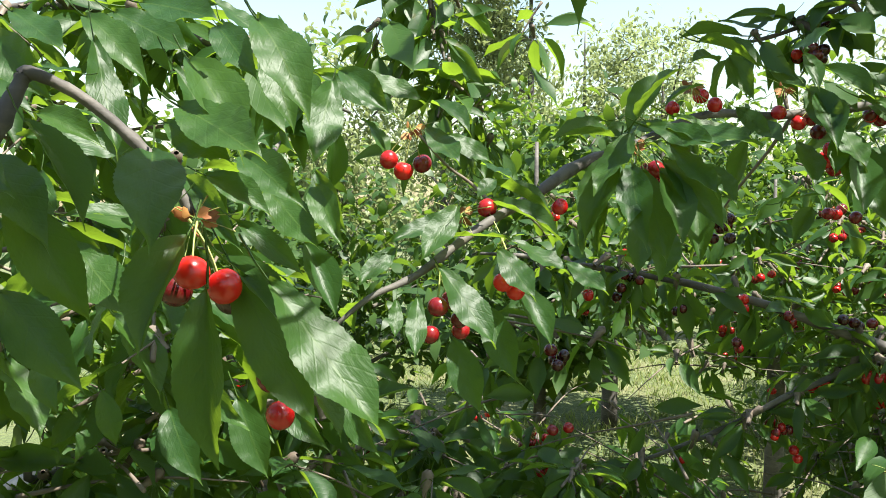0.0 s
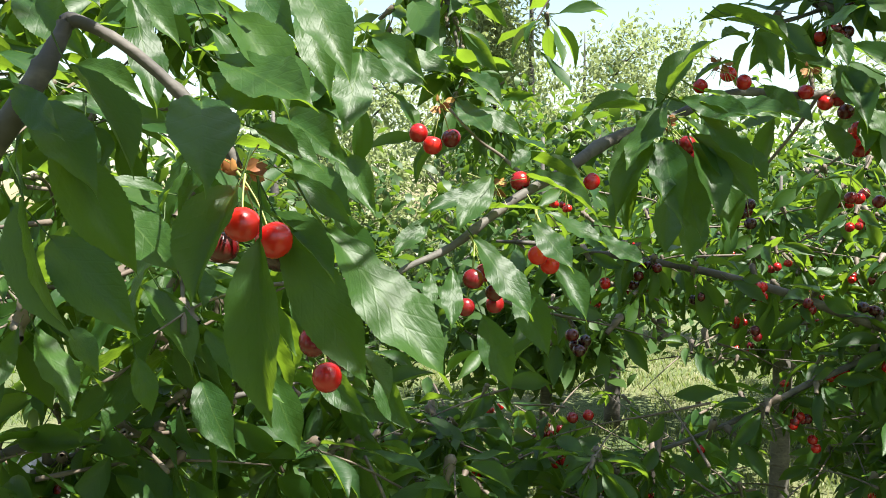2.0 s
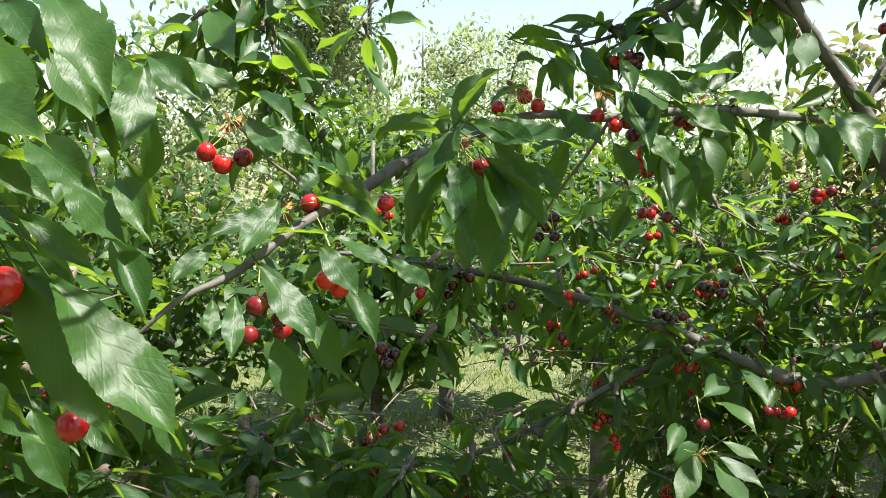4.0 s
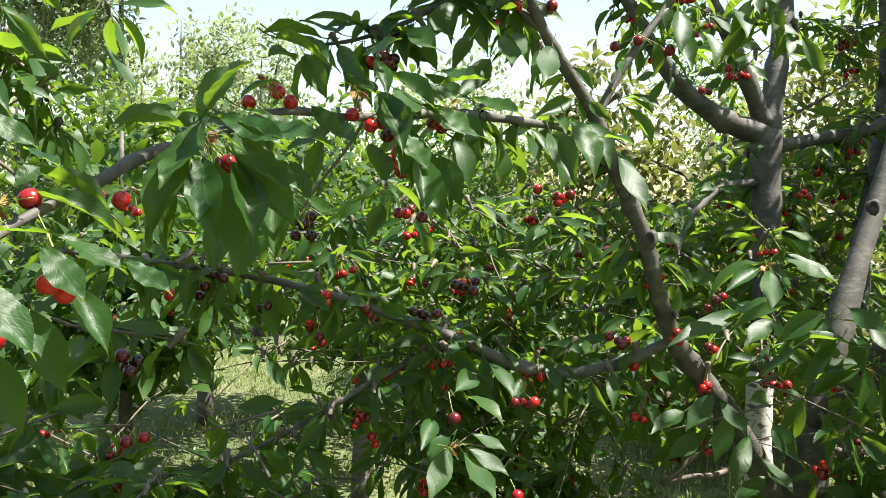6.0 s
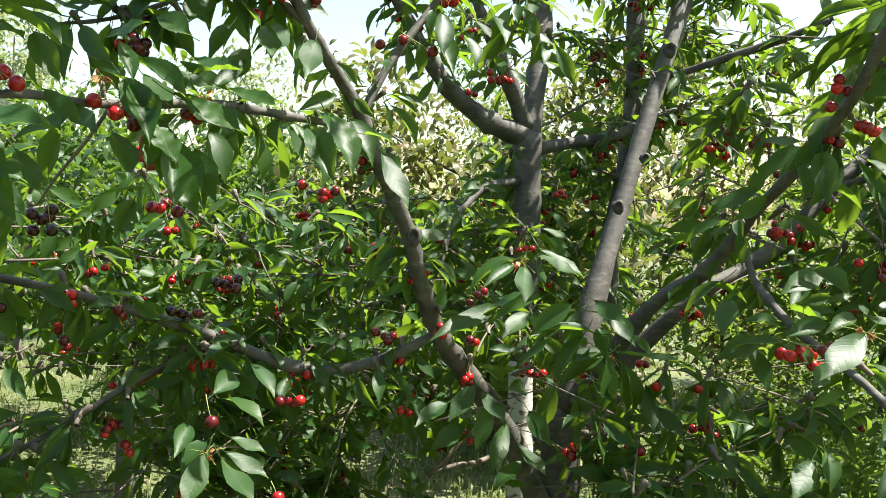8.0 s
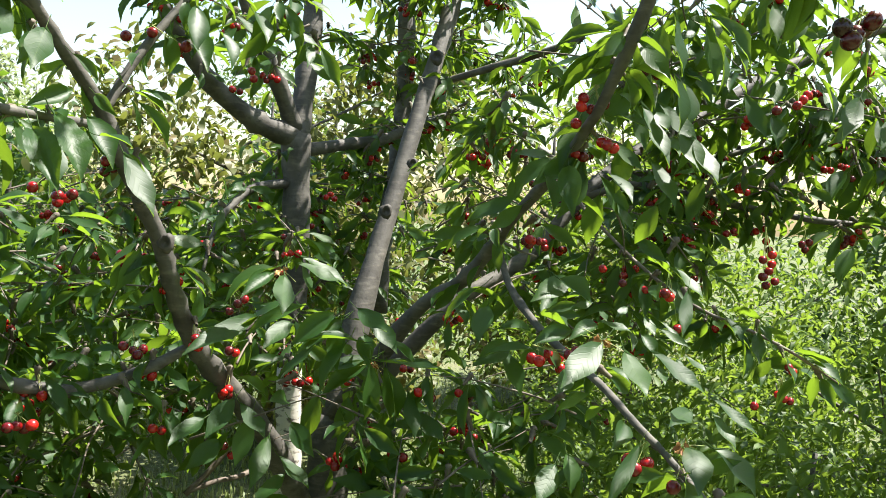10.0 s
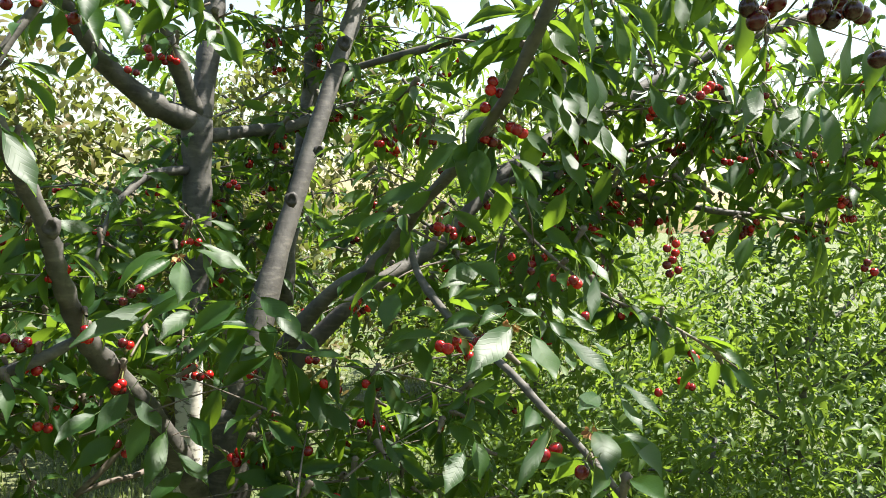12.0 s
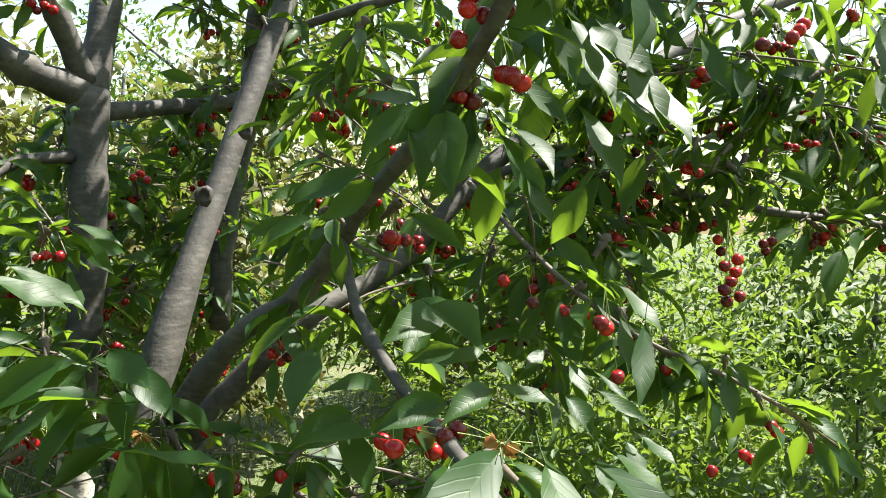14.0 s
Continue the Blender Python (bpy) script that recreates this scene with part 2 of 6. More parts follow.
def joined(name, shapes, picks, mats, material, parent, label="", kind="stuff"):
    """Many copies of a few shapes, each by its own matrix, in one mesh."""
    picks, mats = np.asarray(picks), np.asarray(mats, dtype=np.float64).reshape(-1, 4, 4)
    vs, fs, us, off = [], [], [], 0
    for s, sh in enumerate(shapes):
        mm = mats[picks == s]
        if not len(mm):
            continue
        v = np.c_[sh[0], np.ones(len(sh[0]))]
        w = np.einsum("nij,vj->nvi", mm, v)[:, :, :3]
        vs.append(w.reshape(-1, 3))
        f = np.array([list(q) if len(q) == 4 else [*q, q[-1]] for q in sh[1]])
        fs.append((f[None] + (off + np.arange(len(mm)) * len(v))[:, None, None]).reshape(-1, 4))
        us.append(np.tile(sh[2], (len(mm), 1)) if len(sh) > 2 else np.zeros((len(mm) * len(v), 2)))
        off += len(mm) * len(v)
    if not vs:
        return None
    v, f, u = np.concatenate(vs), np.concatenate(fs), np.concatenate(us)
    inv = parent.matrix_basis.inverted() if parent else Matrix()
    v = v - np.array(parent.location) if parent else v
    me = bpy.data.meshes.new(name)
    me.vertices.add(len(v))
    me.vertices.foreach_set("co", v.ravel())
    me.loops.add(f.size)
    me.loops.foreach_set("vertex_index", f.ravel().astype(np.int32))
    me.polygons.add(len(f))
    me.polygons.foreach_set("loop_start", np.arange(0, f.size, 4, dtype=np.int32))
    me.update(calc_edges=True)
    layer = me.uv_layers.new(name="UVMap")
    layer.data.foreach_set("uv", u[f.ravel()].astype(np.float32).ravel())
    me.polygons.foreach_set("use_smooth", [True] * len(f))
    me.materials.append(material)
    me.validate()
    return part(name, me, parent, label, kind)


def smooth_path(pts, per=5):
    """A soft curve (x, y, z, width) through a few places."""
    p = [np.array(q, dtype=float) for q in pts]
    p = [2 * p[0] - p[1]] + p + [2 * p[-1] - p[-2]]
    out = []
    for i in range(1, len(p) - 2):
        for s in range(per):
            u = s / per
            out.append(0.5 * ((2 * p[i]) + (p[i + 1] - p[i - 1]) * u + (2 * p[i - 1] - 5 * p[i] + 4 * p[i + 1] - p[i + 2]) * u * u
                              + (3 * p[i] - p[i - 1] - 3 * p[i + 1] + p[i + 2]) * u ** 3))
    out.append(p[-2])
    return np.array(out)


def tube(path, sides=10, rough=0.08, seed=0):
    """A limb: uneven rings with swellings along a path, closed at both ends."""
    rng = random.Random(seed)
    verts, faces = [], []
    n = len(path)
    up = Vector((0.31, 0.57, 0.76)).normalized()
    for i, (x, y, z, w) in enumerate(path):
        a, b = path[max(i - 1, 0)][:3], path[min(i + 1, n - 1)][:3]
        d = Vector(b - a).normalized()
        s = d.cross(up).normalized()
        q = s.cross(d)
        swell = 1.0 + (rng.uniform(0.08, 0.28) if rng.random() < 0.16 else rng.uniform(-0.04, 0.04))
        for k in range(sides):
            t = 2 * math.pi * k / sides
            r = 0.5 * max(w, 0.002) * swell * (1 + rng.uniform(-rough, rough))
            verts.append(tuple(Vector((x, y, z)) + s * (r * math.cos(t)) + q * (r * math.sin(t))))
    for i in range(n - 1):
        for k in range(sides):
            faces.append((i * sides + k, i * sides + (k + 1) % sides, (i + 1) * sides + (k + 1) % sides, (i + 1) * sides + k))
    faces.append(tuple(range(sides))[::-1])
    faces.append(tuple(range((n - 1) * sides, n * sides)))
    return verts, faces


GAPS = []          # open places between the branches where no shoot grows: (centre, radius)
SUNLIT = []        # spots that the sun reaches through the leaves
GLADES = [((-0.15, 0.68, 1.77), 0.14), ((-0.30, 0.70, 1.76), 0.10), ((-0.20, 0.78, 1.74), 0.23), ((-0.42, 0.80, 1.80), 0.14), ((-0.06, 0.98, 1.72), 0.12)]      # wider openings in the roof: (place, radius)
TO_SUN = np.array((math.sin(a) * math.cos(e), math.cos(a) * math.cos(e), math.sin(e)))


def is_open(c):
    c = np.array(c)
    if GAPS and (np.linalg.norm(np.array([g for g, _ in GAPS]) - c, axis=1) < np.array([q for _, q in GAPS])).any():
        return True
    for p, q in GLADES:
        v = c - np.array(p)
        if v @ TO_SUN > 0.12 and np.linalg.norm(v - (v @ TO_SUN) * TO_SUN) < q:
            return True
    if not SUNLIT:
        return False
    v = c - np.array(SUNLIT)
    s = v @ TO_SUN
    return bool(((s > 0.05) & (np.linalg.norm(v - s[:, None] * TO_SUN, axis=1) < 0.075)).any())


ROW_SIDE = Vector((0.06, 0.0, 1.6))        # the open row in front of the branches


class Tree:
    """A fruit tree: an Empty with limbs, and lists of leaves, cherries and twigs that grow() turns into parts."""

    def __init__(self, base, label):
        self.ob = thing("cherry_tree", base, label, "cherry tree", "orchard trees")
        self.base = np.array(base)
        self.leaves, self.fruit, self.twigs, self.spurs = [], [], [], []
        self.rng = random.Random(len(bpy.data.objects))

    def limb(self, name, pts, material=BARK, label="", sides=12):
        path = smooth_path(pts)
        v, f = tube(path, sides, 0.05, len(self.leaves) + len(pts))
        v = [tuple(np.array(q) - self.base) for q in v]
        part(name, mesh_of(name, v, f, material), self.ob, label)
        return path

    def twig(self, pts):
        path = smooth_path(pts, 3)
        self.twigs.append(tube(path, 6, 0.06, len(self.twigs)))
        return path

    def leaf(self, base, tip, width, roll=0.0, form=None):
        b, t = Vector(base), Vector(tip)
        d = t - b
        n = d.length
        d.normalize()
        hint = Vector((-0.25, -0.45, 0.85))
        z = (hint - d * hint.dot(d))
        z = z.normalized() if z.length > 0.15 else d.orthogonal().normalized()
        z.rotate(Matrix.Rotation(radians(roll), 3, d))
        y = z.cross(d)
        m = np.eye(4)
        m[:3, 0], m[:3, 1], m[:3, 2], m[:3, 3] = d * n, y * width, z * n, b
        self.leaves.append((self.rng.randrange(len(FORMS)) if form is None else form, m))

    def cherry(self, c, size=0.023, up=(0, 0, 1), stem=0.045, dark=False):
        z = Vector(up).normalized()
        x = Vector((1, 0, 0))
        x.rotate(Euler((0, 0, self.rng.uniform(0, 6.28))))
        y = z.cross(x).normalized()
        x = y.cross(z)
        m = np.eye(4)
        m[:3, 0], m[:3, 1], m[:3, 2], m[:3, 3] = x * size, y * size, z * size, c
        self.fruit.append((m, stem / size, dark))

    def hides(self, c):
        """True for most places close before a bough, which stays bare on the side of the row."""
        v = Vector(c) - ROW_SIDE
        w = BARE[:, :3] - np.array(ROW_SIDE)
        n = np.linalg.norm(w, axis=1)
        far = np.linalg.norm(np.cross(w, np.array(v.normalized())), axis=1)
        return bool(((far < 0.025 + BARE[:, 3] / 2) & (n > v.length - 0.02) & (n < v.length + 0.6)).any()) and self.rng.random() < 0.52

    def spray(self, rows, form=None):
        for bx, by, bz, tx, ty, tz, w, roll in rows:
            b, t = Vector((bx, by, bz)), Vector((tx, ty, tz))
            w = min(w * 0.84, 0.046)
            want = w / self.rng.uniform(0.34, 0.41)     # a blade is more than twice as long as it is wide
            out = ROW_SIDE - t
            if (t - b).length < want:                   # short ones lean out towards the open row, or back into the crown
                reach = math.sqrt(want ** 2 - (t - b).length ** 2) * (0.8 if tz < bz else -0.8)
                t = t + out.normalized() * reach
            self.leaf(b, t, w, roll + self.rng.uniform(-6, 6), form)

    def bunch(self, knot, rows, size=0.023, dark=False):
        """Cherries whose stems meet at a knot."""
        k = Vector(knot)
        for c in rows:
            v = k - Vector(c)
            self.cherry(c, size * self.rng.uniform(0.94, 1.06), v, max(v.length, 0.02), dark)

    def spur(self, c, leaves=7, fruit=0, size=0.115, sweep=None, lift=0.0):
        """A short spur: a whorl of drooping leaves and perhaps a bunch of cherries below."""
        r = self.rng
        c = Vector(c)
        if is_open(c):
            return
        self.spurs.append(c)
        turn = r.uniform(0, 6.28)
        for i in range(leaves):
            az = turn + 6.283 * i / leaves + r.uniform(-0.4, 0.4)
            el = radians(r.gauss(-30 + lift, 26))
            d = Vector((math.cos(az) * math.cos(el), math.sin(az) * math.cos(el), math.sin(el)))
            if sweep:
                d = (d + Vector(sweep) * 0.6).normalized()
            n = size * r.uniform(0.62, 1.18)
            b = c + d * (0.27 * n)
            if not is_open(b + d * n * 0.6) and not self.hides(b + d * n * 0.5):
                self.leaf(b, b + d * n, n * r.uniform(0.26, 0.34), r.uniform(-55, 55))
        if fruit:
            lean = Vector((r.uniform(-0.4, 0.4), r.uniform(-0.4, 0.4), -1))
            for i in range(fruit):
                d = (lean + Vector((r.uniform(-0.5, 0.5), r.uniform(-0.5, 0.5), 0))).normalized()
                n = r.uniform(0.032, 0.055)
                self.cherry(c + d * (n + 0.01), r.uniform(0.0195, 0.0245), -d, n)

    def shoot(self, start, way, length, step=0.045, size=0.115, fruit=0.0, width=0.006):
        """A young shoot with alternate leaves, hanging towards its end."""
        r = self.rng
        s, d = Vector(start), Vector(way).normalized()
        pts, n = [], max(3, int(length / 0.1))
        for i in range(n + 1):
            pts.append((*s, width * (1 - 0.7 * i / n)))
            s = s + d * (length / n)
            d = (d + Vector((r.uniform(-0.15, 0.15), r.uniform(-0.15, 0.15), r.uniform(-0.22, 0.06)))).normalized()
        if is_open(start):
            return
        path = self.twig(pts)
        self.clothe(path, step, size, fruit, 0.15)

    def clothe(self, path, step=0.05, size=0.115, fruit=0.3, start=0.0, whorl=0.35, end=1.0):
        """Leaves and spurs along a limb or twig."""
        r = self.rng
        seg = np.linalg.norm(np.diff(path[:, :3], axis=0), axis=1)
        s = np.r_[0, np.cumsum(seg)]
        at = s[-1] * start
        while at < s[-1] * end:
            c = np.array([np.interp(at, s, path[:, k]) for k in range(3)])
            w = np.interp(at, s, path[:, 3])
            if r.random() < whorl:
                az, el = r.uniform(0, 6.28), r.uniform(-0.5, 1.2)
                off = np.array((math.cos(az) * math.cos(el), math.sin(az) * math.cos(el), math.sin(el))) * (w / 2 + r.uniform(0.005, 0.03))
                self.spur(c + off, r.randint(4, 8), r.randint(2, 6) if r.random() < fruit else 0, size)
            else:
                az = r.uniform(0, 6.28)
                el = radians(r.gauss(-22, 28))
                d = Vector((math.cos(az) * math.cos(el), math.sin(az) * math.cos(el), math.sin(el)))
                n = size * r.uniform(0.62, 1.18)
                b = Vector(c) + d * (0.27 * n + w / 2)
                if not is_open(b + d * n * 0.6) and not self.hides(b + d * n * 0.5):
                    self.leaf(b, b + d * n, n * r.uniform(0.26, 0.34), r.uniform(-60, 60))
            at += step * r.uniform(0.5, 1.5)

    def fill(self, centre, radii, count, length=0.3, size=0.115, fruit=0.2, way=None):
        """A stretch of crown: many leafy shoots inside an ellipsoid."""
        r = self.rng
        for i in range(count):
            while True:
                q = Vector((r.uniform(-1, 1), r.uniform(-1, 1), r.uniform(-1, 1)))
                if q.length < 1:
                    break
            c = Vector(centre) + Vector(q[k] * radii[k] for k in range(3))
            az = r.uniform(0, 6.28)
            d = Vector((math.cos(az), math.sin(az), r.uniform(-0.5, 0.6)))
            if way:
                d += Vector(way)
            self.shoot(c - d.normalized() * length / 2, d, length * r.uniform(0.6, 1.3), 0.05, size, fruit)

    def grow(self, near=(0.3, 0.25, 1.6), most=300):
        """The nearest leaves and cherries become parts of their own; the rest is joined."""
        o = self.ob
        nr = np.array(near)
        order = sorted(self.leaves, key=lambda q: np.linalg.norm(q[1][:3, 3] - nr))
        for i, (k, m) in enumerate(order[:most]):
            ob = part("leaf", (LEAF_MESH if np.linalg.norm(m[:3, 3] - nr) < 1.25 else MID_MESH)[k], o)
            q = Matrix(m.tolist())
            q.translation -= o.location
            ob.matrix_basis = q
        rest = order[most:]
        if rest:
            joined("foliage", PLAIN, [k for k, _ in rest], [m for _, m in rest], LEAF, o, "dense green serrated cherry leaves")
        order = sorted(self.fruit, key=lambda q: np.linalg.norm(q[0][:3, 3] - nr))
        for m, n, dark in order[:most]:
            ob = part("cherry", DARK_MESH if dark else CHERRY_MESH, o, "dark red cherry, skin darkened as in shade" if dark else "glossy ripe red cherry")
            q = Matrix(m.tolist())
            q.translation -= o.location
            ob.matrix_basis = q
            st = part("stem", STEM_MESH, ob, "thin green stem")
            st.matrix_basis = Matrix.Translation((0, 0, 0.33)) @ Matrix.Diagonal((1.6, 1.6, n + 0.1, 1))
        rest = order[most:]
        if rest:
            joined("far_fruit", [BALL_LOW], [0] * len(rest), [m for m, *_ in rest], CHERRY, o, "distant ripe red cherries")
            stems = [m @ np.array(Matrix.Translation((0, 0, 0.33)) @ Matrix.Diagonal((1.6, 1.6, n + 0.1, 1))) for m, n, _ in rest]
            joined("far_stem", [STALK], [0] * len(rest), stems, STEM, o)
        if self.twigs:
            v, f = [], []
            for tv, tf in self.twigs:
                f += [tuple(i + len(v) for i in q) for q in tf]
                v += [tuple(np.array(q) - self.base) for q in tv]
            part("fine_twig", mesh_of("fine_twig", v, f, TWIG), o, "thin brown leafy twigs", "stuff")
        if self.spurs:
            knob = leaf_knob()
            ms = [Matrix.Translation(c) @ Euler((self.rng.uniform(-1, 1), self.rng.uniform(-1, 1), 0)).to_matrix().to_4x4() @ Matrix.Scale(self.rng.uniform(0.7, 1.2), 4) for c in self.spurs]
            joined("fruit_spur", [knob], [0] * len(ms), [np.array(m) for m in ms], TWIG, o, "knobbly brown fruiting spurs")


def whorl(tree, at, count=11, reach=0.034, seed=1):
    """A fruiting spur seen close: pale stalks that spread from a knot of brown bud scales."""
    r = random.Random(seed)
    mats, scales = [], []
    for i in range(count):
        az, el = 6.283 * i / count + r.uniform(-0.3, 0.3), r.uniform(-1.2, 0.5)
        d = Vector((math.cos(az) * math.cos(el), math.sin(az) * math.cos(el), math.sin(el)))
        m = Matrix.Translation(at) @ d.to_track_quat('Z', 'Y').to_matrix().to_4x4()
        n = reach * r.uniform(0.6, 1.2)
        mats.append(np.array(m @ Matrix.Diagonal((n * 0.5, n * 0.5, n, 1))))
        scales.append(np.array(m @ Matrix.Translation((0, 0, 0.004)) @ Matrix.Diagonal((0.016, 0.008, 0.016, 1)) @ Euler((0, -1.2, 0)).to_matrix().to_4x4()))
    joined("stalk_whorl", [STALK], [0] * count, mats, STEM, tree.ob, "pale green stalks spreading from a spur")
    joined("bud_scale", SMALL, [i % len(SMALL) for i in range(count)], scales, SCALE, tree.ob, "rusty brown bud scales")


def knot(tree, at, size):
    """A dark scar where a shoot was cut: a low lipped ring with a hollow middle, turned outwards from the limb."""
    verts, faces = [], []
    rings = ((1.35, -0.25), (1.1, 0.12), (0.8, 0.22), (0.5, 0.05), (0.05, -0.05))
    for r, h in rings:
        for k in range(10):
            q = k * math.pi / 5
            w = 0.5 * size * r * (1 + 0.12 * math.sin(3 * q + r * 4))
            verts.append((w * math.cos(q), w * 1.15 * math.sin(q), h * size))
    for i in range(len(rings) - 1):
        for k in range(10):
            faces.append((i * 10 + k, i * 10 + (k + 1) % 10, i * 10 + 10 + (k + 1) % 10, i * 10 + 10 + k))
    ob = part("knot", mesh_of("knot", verts, faces, KNOT), tree.ob, "dark scar of a cut shoot")
    out = Vector((-0.75, -0.65, 0.1)).normalized()
    ob.matrix_basis = Matrix.Translation(Vector(at) - tree.ob.location) @ out.to_track_quat('Z', 'Y').to_matrix().to_4x4()


def leaf_knob():
    verts, faces = [], []
    for i, (z, r) in enumerate(((-0.03, 0.004), (-0.012, 0.005), (-0.006, 0.008), (0.002, 0.006), (0.008, 0.009), (0.014, 0.003))):
        for k in range(6):
            q = k * math.pi / 3
            verts.append((r * math.cos(q) * (1.2 if (i + k) % 3 == 0 else 0.9), r * math.sin(q), z))
    for i in range(5):
        for k in range(6):
            faces.append((i * 6 + k, i * 6 + (k + 1) % 6, i * 6 + 6 + (k + 1) % 6, i * 6 + 6 + k))
    return np.array(verts), faces


# ---- the near cherry tree with its scaffold limbs ----
near_tree = Tree((1.978, 1.655, 0.000), "vase-shaped cherry tree laden with ripe red cherries")
stem_path = near_tree.limb("trunk", [(1.978, 1.655, -0.050, 0.160), (1.973, 1.655, 0.300, 0.135), (1.968, 1.645, 0.600, 0.125), (1.965, 1.632, 0.894, 0.124), (1.991, 1.634, 1.051, 0.102)], label="grey-brown trunk that forks low")
limb_b = near_tree.limb("limb", [(1.989, 1.635, 1.019, 0.078), (2.114, 1.644, 1.366, 0.067), (2.288, 1.671, 1.699, 0.060), (2.468, 1.695, 2.041, 0.057), (2.632, 1.726, 2.316, 0.057), (2.784, 1.763, 2.591, 0.055), (2.914, 1.815, 2.902, 0.039)], label="smooth grey upright limb")
limb_f = near_tree.limb("limb", [(1.952, 1.628, 0.623, 0.083), (1.806, 1.610, 0.891, 0.064), (1.637, 1.566, 1.095, 0.055), (1.493, 1.540, 1.227, 0.049), (1.387, 1.526, 1.337, 0.042), (1.300, 1.489, 1.461, 0.036), (1.246, 1.468, 1.569, 0.035), (1.172, 1.458, 1.683, 0.031), (1.102, 1.458, 1.816, 0.031), (1.038, 1.452, 1.890, 0.025), (0.951, 1.426, 1.971, 0.022), (0.891, 1.406, 2.055, 0.017), (0.838, 1.382, 2.133, 0.010)], label="knotty grey limb reaching towards the light")
limb_f2 = near_tree.limb("branch", [(1.100, 1.459, 1.804, 0.019), (1.183, 1.461, 1.936, 0.018), (1.300, 1.456, 2.083, 0.016), (1.389, 1.467, 2.211, 0.010)])
limb_d = near_tree.limb("branch", [(1.107, 1.454, 1.786, 0.016), (0.964, 1.410, 1.784, 0.014), (0.828, 1.374, 1.786, 0.016), (0.689, 1.305, 1.778, 0.014), (0.510, 1.286, 1.757, 0.012), (0.367, 1.186, 1.746, 0.011), (0.240, 1.104, 1.693, 0.012), (0.166, 1.053, 1.666, 0.015), (0.103, 0.991, 1.626, 0.013), (0.038, 0.920, 1.590, 0.010), (-0.026, 0.879, 1.543, 0.008), (-0.077, 0.858, 1.519, 0.006), (-0.123, 0.856, 1.479, 0.003)], label="thin grey branch bearing spurs of cherries")
limb_e = near_tree.limb("branch", [(0.953, 1.424, 1.965, 0.014), (0.855, 1.450, 2.033, 0.013), (0.753, 1.462, 2.004, 0.012), (0.664, 1.466, 1.954, 0.009), (0.579, 1.469, 1.919, 0.007), (0.497, 1.469, 1.899, 0.004)])
limb_h = near_tree.limb("branch", [(1.381, 1.529, 1.328, 0.024), (1.283, 1.562, 1.283, 0.025), (1.164, 1.619, 1.252, 0.027), (1.041, 1.669, 1.273, 0.027), (0.917, 1.710, 1.333, 0.025), (0.787, 1.730, 1.381, 0.021), (0.643, 1.760, 1.432, 0.018), (0.475, 1.802, 1.474, 0.016), (0.280, 1.803, 1.505, 0.013), (0.170, 1.787, 1.523, 0.010), (0.078, 1.772, 1.529, 0.006)], label="sagging pale grey branch")
limb_h2 = near_tree.limb("branch", [(0.906, 1.716, 1.324, 0.015), (0.748, 1.760, 1.242, 0.014), (0.597, 1.799, 1.150, 0.011), (0.420, 1.853, 1.061, 0.008), (0.293, 1.891, 1.021, 0.005)])
limb_k = near_tree.limb("limb", [(1.986, 1.625, 1.045, 0.073), (1.921, 1.313, 1.379, 0.040), (1.882, 1.137, 1.482, 0.035), (1.826, 1.014, 1.580, 0.029), (1.784, 0.948, 1.636, 0.026), (1.724, 0.811, 1.739, 0.024), (1.663, 0.718, 1.819, 0.022), (1.625, 0.665, 1.870, 0.022), (1.556, 0.549, 2.051, 0.027), (1.537, 0.491, 2.225, 0.021), (1.517, 0.441, 2.475, 0.011)], label="dark limb slanting forwards")
limb_n = near_tree.limb("limb", [(1.989, 1.623, 1.029, 0.073), (2.064, 1.301, 1.381, 0.041), (2.208, 1.206, 1.489, 0.041), (2.294, 1.154, 1.559, 0.041), (2.452, 1.081, 1.722, 0.043), (2.605, 1.014, 1.837, 0.044), (2.845, 0.890, 1.975, 0.045), (3.099, 0.741, 2.144, 0.044), (3.359, 0.577, 2.284, 0.040), (3.657, 0.345, 2.440, 0.031)], label="grey limb rising outwards")
limb_m = near_tree.limb("branch", [(2.437, 1.087, 1.709, 0.022), (2.525, 0.966, 1.753, 0.021), (2.651, 0.810, 1.729, 0.023), (2.737, 0.664, 1.695, 0.022), (2.854, 0.483, 1.666, 0.018), (2.960, 0.323, 1.654, 0.016), (3.079, 0.157, 1.616, 0.009)])
limb_m2 = near_tree.limb("branch", [(2.558, 1.035, 1.791, 0.019), (2.688, 0.918, 1.803, 0.019), (2.790, 0.813, 1.849, 0.019), (2.883, 0.701, 1.887, 0.018), (3.039, 0.513, 1.912, 0.015), (3.160, 0.326, 1.898, 0.013), (3.266, 0.185, 1.873, 0.007)])
limb_l = near_tree.limb("branch", [(1.809, 1.000, 1.594, 0.015), (1.753, 0.927, 1.490, 0.017), (1.674, 0.814, 1.421, 0.017), (1.598, 0.700, 1.376, 0.016), (1.505, 0.595, 1.351, 0.014), (1.446, 0.513, 1.313, 0.013), (1.409, 0.451, 1.284, 0.011), (1.373, 0.388, 1.248, 0.011), (1.335, 0.330, 1.216, 0.008)], label="pale twiggy branch hanging forwards")
twig_l2 = near_tree.twig([(1.794, 0.967, 1.583, 0.007), (1.791, 0.930, 1.569, 0.006), (1.792, 0.884, 1.557, 0.004)])
twig_b = near_tree.twig([(0.055, 0.951, 1.618, 0.004), (0.030, 0.972, 1.643, 0.004), (0.004, 0.983, 1.663, 0.003), (-0.033, 1.004, 1.706, 0.003)])
